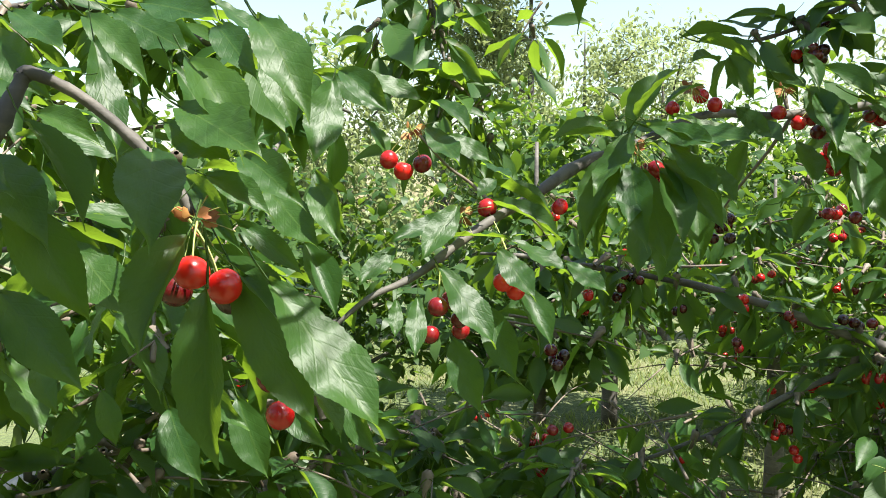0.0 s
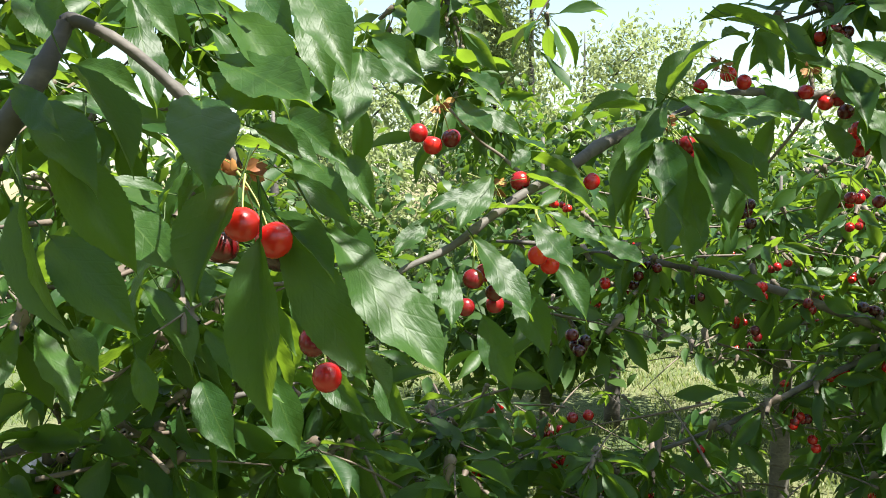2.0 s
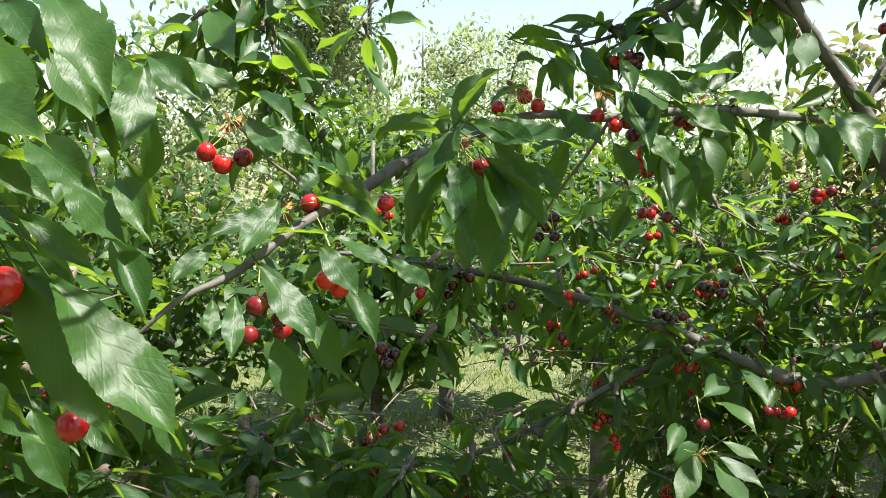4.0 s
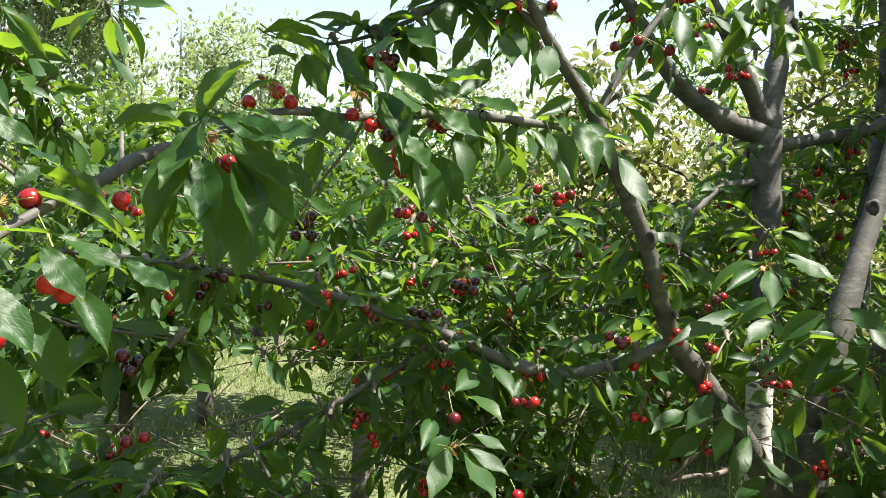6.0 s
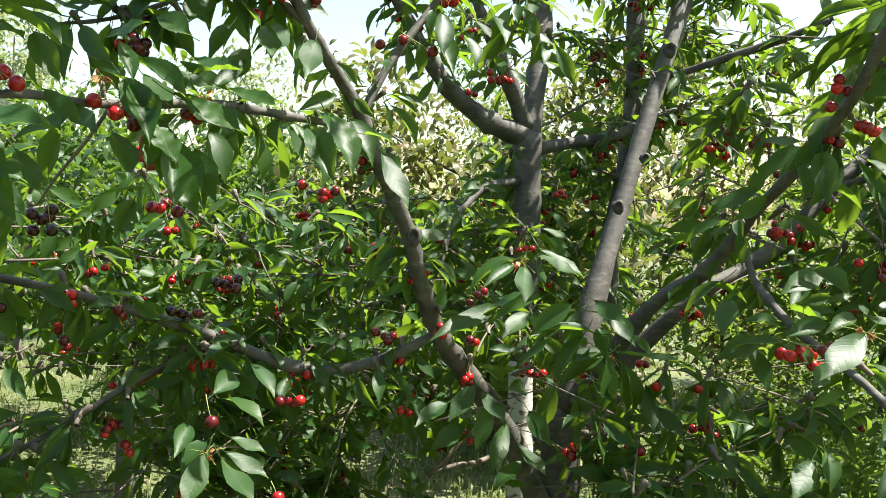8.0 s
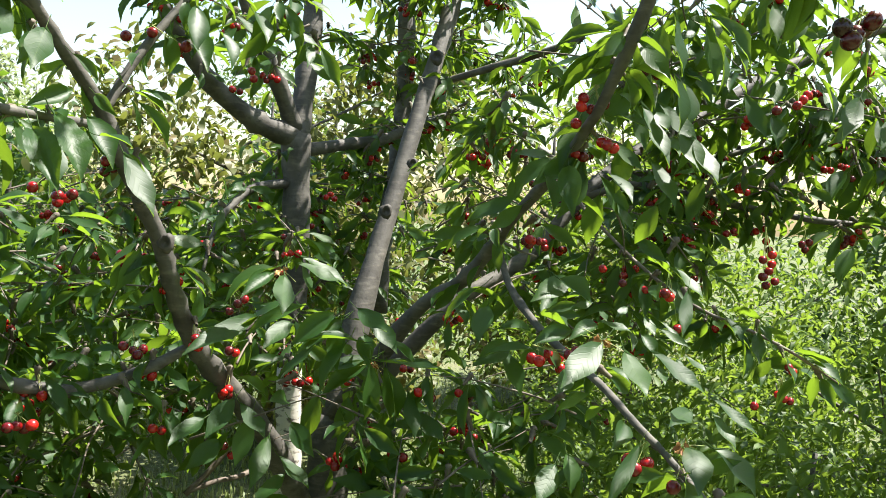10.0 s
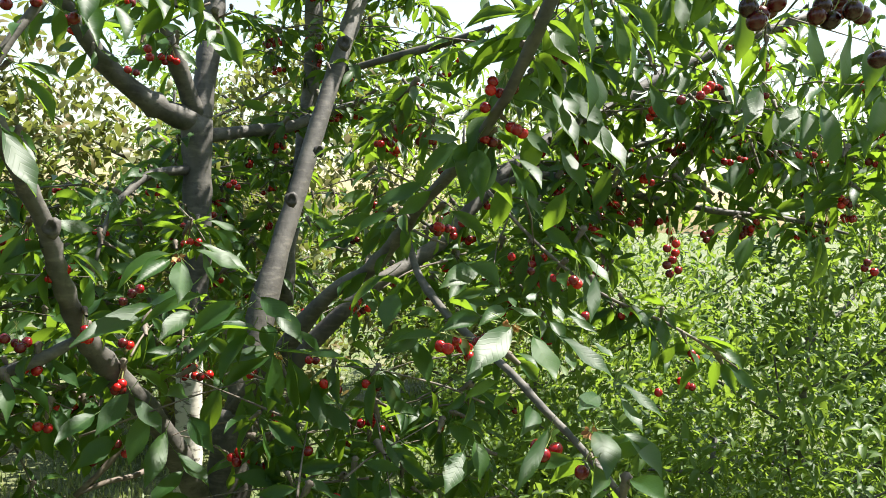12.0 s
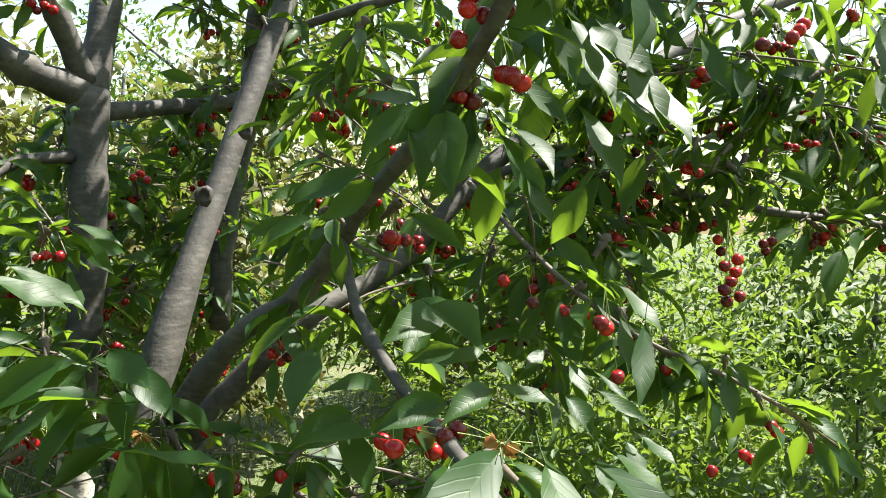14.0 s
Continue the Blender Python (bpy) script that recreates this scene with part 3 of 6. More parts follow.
# ---- the cherry tree behind it, with a limewashed foot ----
limed_tree = Tree((2.150, 1.974, 0.000), "cherry tree with a limewashed trunk and spreading limbs")
trunk_t = limed_tree.limb("trunk", [(2.150, 1.973, 1.129, 0.079), (2.163, 1.972, 1.295, 0.079), (2.170, 1.975, 1.461, 0.083), (2.179, 1.992, 1.720, 0.091), (2.183, 2.008, 1.897, 0.106)], label="grey-brown cherry trunk")
foot_t = limed_tree.limb("trunk_foot", [(2.150, 1.974, -0.050, 0.150), (2.150, 1.974, 0.300, 0.100), (2.150, 1.964, 0.600, 0.090), (2.147, 1.966, 0.890, 0.085), (2.150, 1.974, 1.133, 0.085)], BARK_LIME, label="lower trunk with peeling white limewash")
limb_t1 = limed_tree.limb("limb", [(2.183, 2.007, 1.869, 0.093), (2.242, 2.027, 2.080, 0.070), (2.295, 2.051, 2.279, 0.063), (2.343, 2.104, 2.566, 0.057), (2.393, 2.180, 2.893, 0.052)], label="grey upright limb")
limb_t2 = limed_tree.limb("limb", [(2.171, 2.003, 1.886, 0.074), (2.031, 2.030, 1.924, 0.067), (1.902, 2.050, 1.993, 0.057), (1.800, 2.056, 2.084, 0.049), (1.658, 2.066, 2.265, 0.037), (1.555, 2.076, 2.450, 0.033)], label="stout curving grey limb")
limb_t3 = limed_tree.limb("limb", [(2.173, 2.004, 1.914, 0.061), (2.097, 1.995, 2.035, 0.055), (2.025, 1.995, 2.144, 0.047), (1.936, 1.995, 2.273, 0.035), (1.870, 2.006, 2.438, 0.023)])
limb_t4 = limed_tree.limb("limb", [(2.210, 2.002, 1.848, 0.048), (2.396, 1.975, 1.884, 0.042), (2.563, 1.947, 1.917, 0.039), (2.692, 1.931, 1.964, 0.034), (2.957, 1.872, 2.070, 0.024)])
limb_t5 = limed_tree.limb("branch", [(2.147, 2.000, 1.734, 0.033), (2.016, 2.007, 1.715, 0.027), (1.918, 2.004, 1.658, 0.023), (1.838, 1.990, 1.578, 0.017), (1.774, 1.965, 1.450, 0.010)])
# ---- the cherry tree beside the camera ----
side_tree = Tree((-1.250, 0.950, 0.000), "broad cherry tree with low leafy branches")
trunk_s = side_tree.limb("trunk", [(-1.250, 0.950, -0.050, 0.200), (-1.240, 0.950, 0.400, 0.160), (-1.220, 0.940, 0.900, 0.140), (-1.180, 0.950, 1.300, 0.130), (-1.100, 1.000, 1.800, 0.100), (-1.000, 1.100, 2.400, 0.070), (-0.900, 1.200, 3.000, 0.030)], label="grey-brown trunk")
limb_a = side_tree.limb("limb", [(-1.180, 0.950, 1.280, 0.070), (-0.900, 0.850, 1.350, 0.055), (-0.427, 0.627, 1.530, 0.019), (-0.336, 0.559, 1.599, 0.017), (-0.292, 0.540, 1.646, 0.015), (-0.279, 0.557, 1.685, 0.010), (-0.276, 0.562, 1.696, 0.011), (-0.264, 0.562, 1.694, 0.008), (-0.241, 0.571, 1.681, 0.008), (-0.212, 0.580, 1.655, 0.008), (-0.184, 0.579, 1.626, 0.007), (-0.172, 0.579, 1.603, 0.008)], label="gnarled grey limb ending in fruit spurs")
limb_u = side_tree.limb("branch", [(-1.150, 0.970, 1.500, 0.050), (-0.886, 1.512, 1.929, 0.022), (-0.599, 1.363, 1.941, 0.016), (-0.379, 1.260, 1.874, 0.012), (-0.203, 1.157, 1.783, 0.008), (-0.121, 1.106, 1.739, 0.004)])
limb_v = side_tree.limb("limb", [(-1.050, 1.050, 2.100, 0.060), (-0.781, 2.031, 2.453, 0.040), (-0.380, 2.030, 2.426, 0.032), (-0.112, 2.025, 2.280, 0.021), (-0.032, 2.019, 2.119, 0.013), (0.008, 1.994, 1.955, 0.007)])
limb_w = side_tree.limb("branch", [(-1.200, 0.950, 0.950, 0.050), (-0.620, 1.089, 1.261, 0.015), (-0.556, 1.138, 1.246, 0.012), (-0.492, 1.189, 1.262, 0.010), (-0.363, 1.241, 1.307, 0.008), (-0.229, 1.291, 1.330, 0.004)])
# ---- leaves and fruit close to the camera ----
side_tree.spray([(-0.144, 0.517, 1.560, -0.147, 0.493, 1.437, 0.044, -11), (-0.162, 0.538, 1.591, -0.204, 0.516, 1.519, 0.044, -11), (-0.272, 0.529, 1.615, -0.208, 0.506, 1.533, 0.043, 0), (-0.188, 0.550, 1.644, -0.195, 0.528, 1.595, 0.049, -23), (-0.262, 0.531, 1.662, -0.205, 0.508, 1.597, 0.031, -29), (-0.282, 0.530, 1.639, -0.246, 0.509, 1.600, 0.039, -4), (-0.175, 0.559, 1.612, -0.216, 0.538, 1.574, 0.019, -26), (-0.250, 0.477, 1.559, -0.201, 0.455, 1.508, 0.036, 10), (-0.260, 0.468, 1.581, -0.236, 0.445, 1.500, 0.026, 28), (-0.145, 0.578, 1.569, -0.081, 0.554, 1.456, 0.046, 6)])
side_tree.spray([(-0.139, 0.568, 1.599, -0.085, 0.547, 1.566, 0.020, 19), (-0.162, 0.580, 1.630, -0.113, 0.559, 1.615, 0.026, 14), (-0.153, 0.588, 1.573, -0.103, 0.566, 1.532, 0.031, -23), (-0.270, 0.570, 1.633, -0.275, 0.548, 1.577, 0.034, -15), (-0.285, 0.510, 1.647, -0.252, 0.489, 1.613, 0.023, 24), (-0.268, 0.608, 1.584, -0.217, 0.586, 1.530, 0.040, 4), (-0.239, 0.627, 1.563, -0.264, 0.605, 1.496, 0.039, 27), (-0.292, 0.611, 1.676, -0.238, 0.591, 1.661, 0.025, 9), (-0.268, 0.632, 1.708, -0.296, 0.613, 1.714, 0.026, 16), (-0.231, 0.630, 1.655, -0.204, 0.611, 1.680, 0.021, -18)])
side_tree.spray([(-0.103, 0.497, 1.564, -0.027, 0.459, 1.479, 0.047, -12), (-0.200, 0.611, 1.670, -0.155, 0.610, 1.642, 0.034, 8), (-0.276, 0.673, 1.743, -0.239, 0.629, 1.644, 0.034, -32), (-0.233, 0.733, 1.733, -0.176, 0.720, 1.654, 0.034, -16)], 3)
side_tree.spray([(-0.249, 0.909, 1.834, -0.173, 0.887, 1.787, 0.036, -7), (-0.357, 0.706, 1.772, -0.306, 0.685, 1.740, 0.037, -9), (-0.339, 0.807, 1.792, -0.278, 0.786, 1.750, 0.043, 2), (-0.376, 0.706, 1.754, -0.329, 0.684, 1.704, 0.042, 19), (-0.253, 1.108, 1.797, -0.205, 1.085, 1.714, 0.051, 1), (-0.189, 0.902, 1.635, -0.132, 0.879, 1.570, 0.048, 13), (-0.165, 1.103, 1.665, -0.133, 1.080, 1.577, 0.044, 17), (-0.101, 0.616, 1.479, -0.061, 0.595, 1.447, 0.024, -26), (-0.283, 0.696, 1.459, -0.261, 0.674, 1.413, 0.024, -21), (-0.290, 0.597, 1.495, -0.269, 0.576, 1.472, 0.020, -10)])
side_tree.spray([(-0.142, 0.745, 1.444, -0.109, 0.723, 1.400, 0.030, 23), (-0.099, 0.894, 1.413, -0.079, 0.872, 1.347, 0.036, 25), (-0.259, 0.794, 1.423, -0.237, 0.772, 1.355, 0.043, 13), (-0.207, 0.844, 1.423, -0.174, 0.821, 1.339, 0.045, -1), (-0.315, 0.847, 1.503, -0.268, 0.824, 1.427, 0.040, 5), (-0.147, 0.900, 1.575, -0.108, 0.877, 1.499, 0.042, -11)])
side_tree.spray([(-0.332, 0.858, 1.809, -0.258, 0.866, 1.771, 0.052, 16), (-0.237, 0.908, 1.810, -0.211, 0.887, 1.755, 0.037, -28), (-0.209, 0.959, 1.828, -0.150, 0.947, 1.759, 0.054, -8), (-0.244, 1.207, 1.767, -0.180, 1.205, 1.711, 0.056, 4)], 3)
side_tree.bunch((-0.163, 0.558, 1.591), [(-0.160, 0.537, 1.566), (-0.143, 0.552, 1.556)], 0.0235)
# this pair hangs in shade, which its dark skin stands in for
side_tree.bunch((-0.168, 0.588, 1.592), [(-0.183, 0.577, 1.551), (-0.146, 0.582, 1.546)], 0.0235, dark=True)
side_tree.bunch((-0.127, 0.625, 1.493), [(-0.117, 0.604, 1.459), (-0.110, 0.634, 1.470), (-0.134, 0.654, 1.477)])
near_tree.spray([(-0.015, 1.005, 1.738, 0.041, 0.985, 1.714, 0.033, -14), (-0.096, 1.005, 1.718, -0.045, 0.983, 1.674, 0.033, -27), (-0.075, 1.210, 1.879, -0.050, 1.188, 1.812, 0.056, 16)])
near_tree.spray([(-0.130, 1.006, 1.766, -0.145, 0.938, 1.660, 0.061, -40), (-0.102, 1.007, 1.776, -0.015, 1.005, 1.738, 0.035, 16), (-0.110, 1.006, 1.759, -0.053, 1.005, 1.723, 0.035, 8), (-0.019, 1.004, 1.709, 0.018, 0.991, 1.666, 0.041, -8), (0.005, 1.004, 1.701, 0.060, 1.003, 1.667, 0.031, 12)], 3)
near_tree.bunch((-0.037, 1.004, 1.703), [(-0.063, 0.983, 1.669), (-0.047, 1.003, 1.657), (-0.025, 1.023, 1.667)], 0.0225)
near_tree.spray([(0.049, 0.941, 1.619, 0.152, 0.920, 1.592, 0.030, 6), (0.058, 0.899, 1.569, 0.096, 0.878, 1.516, 0.037, -8), (0.071, 0.900, 1.578, 0.136, 0.879, 1.545, 0.035, -16), (0.043, 0.973, 1.664, 0.081, 0.952, 1.649, 0.027, -28), (0.004, 0.900, 1.581, 0.075, 0.880, 1.588, 0.017, -28), (0.050, 0.962, 1.643, 0.136, 0.941, 1.611, 0.026, -18), (0.086, 0.948, 1.523, 0.127, 0.926, 1.466, 0.039, -12), (0.037, 0.901, 1.623, 0.059, 0.882, 1.652, 0.022, 25), (0.011, 0.996, 1.459, 0.043, 0.973, 1.370, 0.047, 1), (0.050, 0.977, 1.501, 0.081, 0.954, 1.413, 0.046, 7)])
near_tree.spray([(0.017, 0.901, 1.616, -0.024, 0.846, 1.559, 0.037, -36), (0.017, 0.901, 1.606, -0.060, 0.857, 1.578, 0.026, -36), (-0.048, 0.880, 1.571, -0.087, 0.836, 1.535, 0.027, -36), (-0.026, 0.858, 1.522, -0.027, 0.809, 1.464, 0.026, -32), (-0.048, 0.868, 1.518, -0.048, 0.840, 1.480, 0.019, -32), (-0.005, 0.869, 1.553, 0.057, 0.834, 1.472, 0.045, -12), (0.134, 0.929, 1.553, 0.180, 0.916, 1.520, 0.031, 0)], 3)
near_tree.bunch((-0.004, 0.879, 1.546), [(-0.005, 0.857, 1.511), (0.017, 0.877, 1.496), (0.019, 0.896, 1.482), (-0.013, 0.856, 1.483), (0.009, 0.878, 1.517)], 0.0205)
near_tree.bunch((0.065, 0.920, 1.575), [(0.064, 0.898, 1.533), (0.079, 0.918, 1.522), (0.049, 0.941, 1.613)], 0.021)
near_tree.bunch((0.118, 1.002, 1.636), [(0.110, 0.981, 1.618), (0.138, 1.001, 1.615)], 0.021)
near_tree.spray([(0.219, 1.073, 1.681, 0.157, 1.049, 1.557, 0.051, 30), (0.235, 1.075, 1.712, 0.275, 1.058, 1.806, 0.044, 22), (0.208, 1.074, 1.683, 0.244, 1.056, 1.739, 0.041, 22), (0.276, 1.102, 1.643, 0.264, 1.079, 1.552, 0.068, -25), (0.269, 1.075, 1.717, 0.342, 1.054, 1.685, 0.033, -16), (0.262, 1.104, 1.702, 0.352, 1.083, 1.655, 0.046, -11), (0.206, 1.075, 1.724, 0.129, 1.055, 1.718, 0.023, -23), (0.350, 1.159, 1.845, 0.435, 1.138, 1.816, 0.048, -28), (0.339, 1.158, 1.814, 0.382, 1.139, 1.829, 0.038, 12), (0.296, 1.126, 1.752, 0.339, 1.107, 1.790, 0.034, -23)])
near_tree.spray([(0.389, 1.158, 1.822, 0.414, 1.136, 1.764, 0.038, 12), (0.343, 1.152, 1.637, 0.344, 1.129, 1.539, 0.046, -11), (0.203, 1.102, 1.643, 0.185, 1.079, 1.556, 0.044, 3)])
near_tree.spray([(0.233, 1.033, 1.661, 0.212, 0.978, 1.591, 0.043, -28), (0.289, 1.073, 1.663, 0.359, 1.037, 1.587, 0.040, -4), (0.309, 1.103, 1.665, 0.371, 1.095, 1.634, 0.034, 12), (0.290, 1.075, 1.731, 0.406, 1.074, 1.695, 0.029, 20)], 3)
near_tree.bunch((0.244, 1.074, 1.691), [(0.264, 1.053, 1.662), (0.280, 1.073, 1.655), (0.264, 1.093, 1.663), (0.275, 1.052, 1.644), (0.258, 1.103, 1.654)], 0.022)
near_tree.bunch((0.340, 1.187, 1.780), [(0.373, 1.166, 1.757), (0.320, 1.186, 1.755), (0.366, 1.207, 1.775)], 0.022)
near_tree.spray([(0.538, 1.258, 1.795, 0.582, 1.235, 1.726, 0.060, 28), (0.586, 1.204, 1.691, 0.592, 1.181, 1.613, 0.067, -22), (0.640, 1.260, 1.874, 0.572, 1.241, 1.903, 0.050, -22), (0.673, 1.258, 1.799, 0.589, 1.238, 1.813, 0.042, -20), (0.648, 1.254, 1.699, 0.671, 1.232, 1.624, 0.058, 15)])
near_tree.spray([(0.565, 1.259, 1.824, 0.656, 1.248, 1.788, 0.042, 16), (0.567, 1.226, 1.742, 0.592, 1.182, 1.670, 0.049, -12), (0.565, 1.205, 1.727, 0.536, 1.159, 1.659, 0.034, -24)], 3)
near_tree.bunch((0.561, 1.287, 1.783), [(0.500, 1.266, 1.759), (0.538, 1.286, 1.746), (0.566, 1.306, 1.755), (0.559, 1.265, 1.730)], 0.024)
near_tree.bunch((0.586, 1.265, 1.729), [(0.568, 1.244, 1.702), (0.569, 1.264, 1.687), (0.592, 1.283, 1.676), (0.587, 1.244, 1.682)], 0.024)
near_tree.bunch((0.691, 1.357, 1.788), [(0.672, 1.337, 1.763), (0.699, 1.356, 1.759), (0.724, 1.377, 1.773)], 0.024)
near_tree.spray([(0.724, 1.354, 1.213, 0.672, 1.361, 1.187, 0.044, 11), (0.698, 1.371, 1.242, 0.672, 1.361, 1.197, 0.040, -24), (0.756, 1.397, 1.283, 0.786, 1.357, 1.329, 0.052, 22), (0.774, 1.386, 1.273, 0.835, 1.326, 1.258, 0.046, -26), (0.834, 1.410, 1.327, 0.871, 1.363, 1.279, 0.043, -14)])
near_tree.spray([(0.701, 1.310, 1.206, 0.637, 1.257, 1.139, 0.050, -20), (0.722, 1.297, 1.197, 0.753, 1.232, 1.133, 0.048, -12), (0.728, 1.294, 1.207, 0.791, 1.255, 1.164, 0.037, -4), (0.744, 1.308, 1.226, 0.797, 1.276, 1.201, 0.031, 0)], 3)
near_tree.bunch((0.733, 1.375, 1.279), [(0.731, 1.352, 1.245)], 0.0225)
near_tree.bunch((0.819, 1.295, 1.134), [(0.817, 1.273, 1.119)], 0.0225)
near_tree.spray([(0.720, 1.263, 1.781, 0.782, 1.204, 1.789, 0.030, -13), (0.575, 1.350, 1.806, 0.520, 1.361, 1.848, 0.056, 13), (0.656, 1.298, 1.686, 0.671, 1.263, 1.621, 0.065, -2), (0.881, 1.284, 1.747, 0.912, 1.239, 1.667, 0.070, -28), (0.992, 1.336, 1.785, 1.030, 1.287, 1.715, 0.086, -6), (0.897, 1.157, 1.738, 0.933, 1.113, 1.737, 0.030, -11)])
near_tree.spray([(0.648, 1.306, 1.780, 0.720, 1.262, 1.739, 0.047, 8), (0.688, 1.283, 1.799, 0.768, 1.312, 1.868, 0.032, 28), (0.599, 1.336, 1.816, 0.640, 1.311, 1.770, 0.047, 0), (1.042, 1.304, 1.727, 1.052, 1.222, 1.620, 0.064, -8)], 3)
near_tree.bunch((0.686, 1.342, 1.787), [(0.667, 1.329, 1.763), (0.693, 1.337, 1.760), (0.635, 1.392, 1.717), (0.611, 1.359, 1.697), (0.630, 1.371, 1.681)], 0.022)
near_tree.bunch((1.020, 1.490, 1.690), [(0.984, 1.487, 1.663), (1.030, 1.482, 1.649), (1.054, 1.491, 1.647), (1.041, 1.453, 1.653), (1.030, 1.482, 1.638)], 0.022)
near_tree.bunch((0.688, 1.510, 1.645), [(0.678, 1.491, 1.610), (0.698, 1.502, 1.609), (0.714, 1.516, 1.618), (0.716, 1.468, 1.603)], 0.022)
near_tree.bunch((0.937, 1.437, 2.037), [(0.896, 1.436, 2.009), (0.932, 1.438, 2.009), (0.971, 1.438, 2.011), (0.954, 1.402, 2.012), (0.884, 1.466, 2.008), (0.865, 1.500, 1.990), (0.860, 1.456, 1.976), (0.851, 1.485, 1.974)], 0.023)
near_tree.bunch((1.204, 1.452, 1.996), [(1.150, 1.459, 1.965), (1.204, 1.451, 1.982), (1.261, 1.440, 1.959), (1.247, 1.401, 1.957)], 0.023)
near_tree.spray([(1.382, 1.269, 1.520, 1.257, 1.318, 1.475, 0.049, 13), (1.377, 1.272, 1.510, 1.307, 1.288, 1.470, 0.042, -18), (1.441, 1.290, 1.448, 1.313, 1.340, 1.388, 0.048, 26), (1.432, 1.236, 1.441, 1.297, 1.292, 1.406, 0.035, -16), (1.529, 1.236, 1.420, 1.425, 1.272, 1.355, 0.072, -26), (1.576, 1.209, 1.427, 1.620, 1.158, 1.383, 0.060, 29), (1.596, 1.196, 1.404, 1.651, 1.138, 1.336, 0.072, 18), (1.555, 1.219, 1.355, 1.466, 1.244, 1.261, 0.084, 30), (1.558, 1.157, 1.315, 1.545, 1.136, 1.180, 0.065, -18), (1.637, 1.167, 1.284, 1.650, 1.132, 1.169, 0.067, -17)])
near_tree.spray([(1.575, 1.206, 1.355, 1.446, 1.261, 1.391, 0.048, 21), (1.617, 1.182, 1.356, 1.722, 1.095, 1.314, 0.063, -9)])
near_tree.spray([(1.374, 1.238, 1.507, 1.330, 1.191, 1.438, 0.055, -12), (1.420, 1.247, 1.529, 1.508, 1.194, 1.490, 0.047, 8), (1.389, 1.319, 1.417, 1.196, 1.330, 1.360, 0.055, -12)], 3)
near_tree.bunch((1.475, 1.502, 1.456), [(1.472, 1.479, 1.422), (1.469, 1.503, 1.403), (1.513, 1.502, 1.428)], 0.022)
near_tree.bunch((1.260, 1.567, 1.365), [(1.231, 1.560, 1.341), (1.260, 1.566, 1.328), (1.289, 1.572, 1.326), (1.255, 1.545, 1.321)], 0.022)
near_tree.spray([(1.429, 0.523, 1.311, 1.405, 0.523, 1.280, 0.038, -22), (1.381, 0.399, 1.304, 1.374, 0.366, 1.263, 0.058, 6), (1.397, 0.369, 1.305, 1.418, 0.284, 1.258, 0.050, 3), (1.692, 0.570, 1.441, 1.704, 0.503, 1.406, 0.021, 26), (1.623, 0.702, 1.478, 1.573, 0.752, 1.465, 0.026, -29), (1.526, 0.668, 1.440, 1.475, 0.720, 1.420, 0.040, -21), (1.607, 0.735, 1.524, 1.619, 0.668, 1.496, 0.053, 19), (1.627, 0.906, 1.457, 1.598, 0.912, 1.390, 0.068, 27), (1.708, 0.759, 1.520, 1.652, 0.817, 1.479, 0.080, -20), (1.647, 0.862, 1.379, 1.598, 0.910, 1.345, 0.068, -27)])
near_tree.spray([(1.636, 0.881, 1.367, 1.653, 0.803, 1.283, 0.057, 3), (1.355, 0.337, 1.250, 1.358, 0.290, 1.242, 0.048, 27), (1.340, 0.580, 1.271, 1.329, 0.554, 1.217, 0.035, 3), (1.331, 0.595, 1.253, 1.301, 0.606, 1.198, 0.043, 1)])
near_tree.spray([(1.368, 0.540, 1.447, 1.272, 0.560, 1.391, 0.056, -4), (1.403, 0.516, 1.432, 1.370, 0.461, 1.376, 0.049, 0), (1.422, 0.481, 1.434, 1.443, 0.392, 1.377, 0.042, 4), (1.479, 0.431, 1.338, 1.435, 0.448, 1.324, 0.040, 0), (1.493, 0.406, 1.362, 1.501, 0.325, 1.311, 0.027, 4), (1.494, 0.403, 1.339, 1.464, 0.350, 1.292, 0.032, 4), (1.347, 0.463, 1.307, 1.237, 0.470, 1.231, 0.027, 0), (1.721, 0.522, 1.515, 1.645, 0.503, 1.433, 0.032, 0), (1.550, 0.625, 1.457, 1.578, 0.571, 1.444, 0.030, 4)], 3)
near_tree.bunch((1.586, 0.766, 1.394), [(1.569, 0.753, 1.368), (1.580, 0.774, 1.371), (1.627, 0.731, 1.383), (1.595, 0.704, 1.383), (1.620, 0.701, 1.387)], 0.022)
near_tree.bunch((1.376, 0.471, 1.294), [(1.351, 0.473, 1.264), (1.380, 0.463, 1.268), (1.385, 0.496, 1.266)], 0.0235)
near_tree.bunch((1.376, 0.407, 1.274), [(1.350, 0.411, 1.249), (1.383, 0.391, 1.245)], 0.0235)
near_tree.bunch((1.644, 0.692, 1.890), [(1.612, 0.707, 1.854), (1.639, 0.699, 1.852), (1.669, 0.686, 1.864), (1.614, 0.704, 1.870), (1.625, 0.723, 1.824), (1.666, 0.685, 1.791), (1.634, 0.660, 1.782), (1.658, 0.658, 1.778)], 0.023)
near_tree.bunch((1.690, 0.611, 1.969), [(1.679, 0.585, 1.917), (1.693, 0.600, 1.894), (1.706, 0.621, 1.930)], 0.024, dark=True)
near_tree.bunch((2.040, 0.994, 1.637), [(2.005, 1.016, 1.610), (2.036, 0.997, 1.584), (2.066, 0.985, 1.602), (2.012, 1.000, 1.578), (2.038, 0.993, 1.570)], 0.022)
near_tree.bunch((1.925, 1.193, 1.418), [(1.902, 1.193, 1.384), (1.930, 1.183, 1.376), (1.940, 1.206, 1.365), (1.920, 1.160, 1.384)], 0.022)
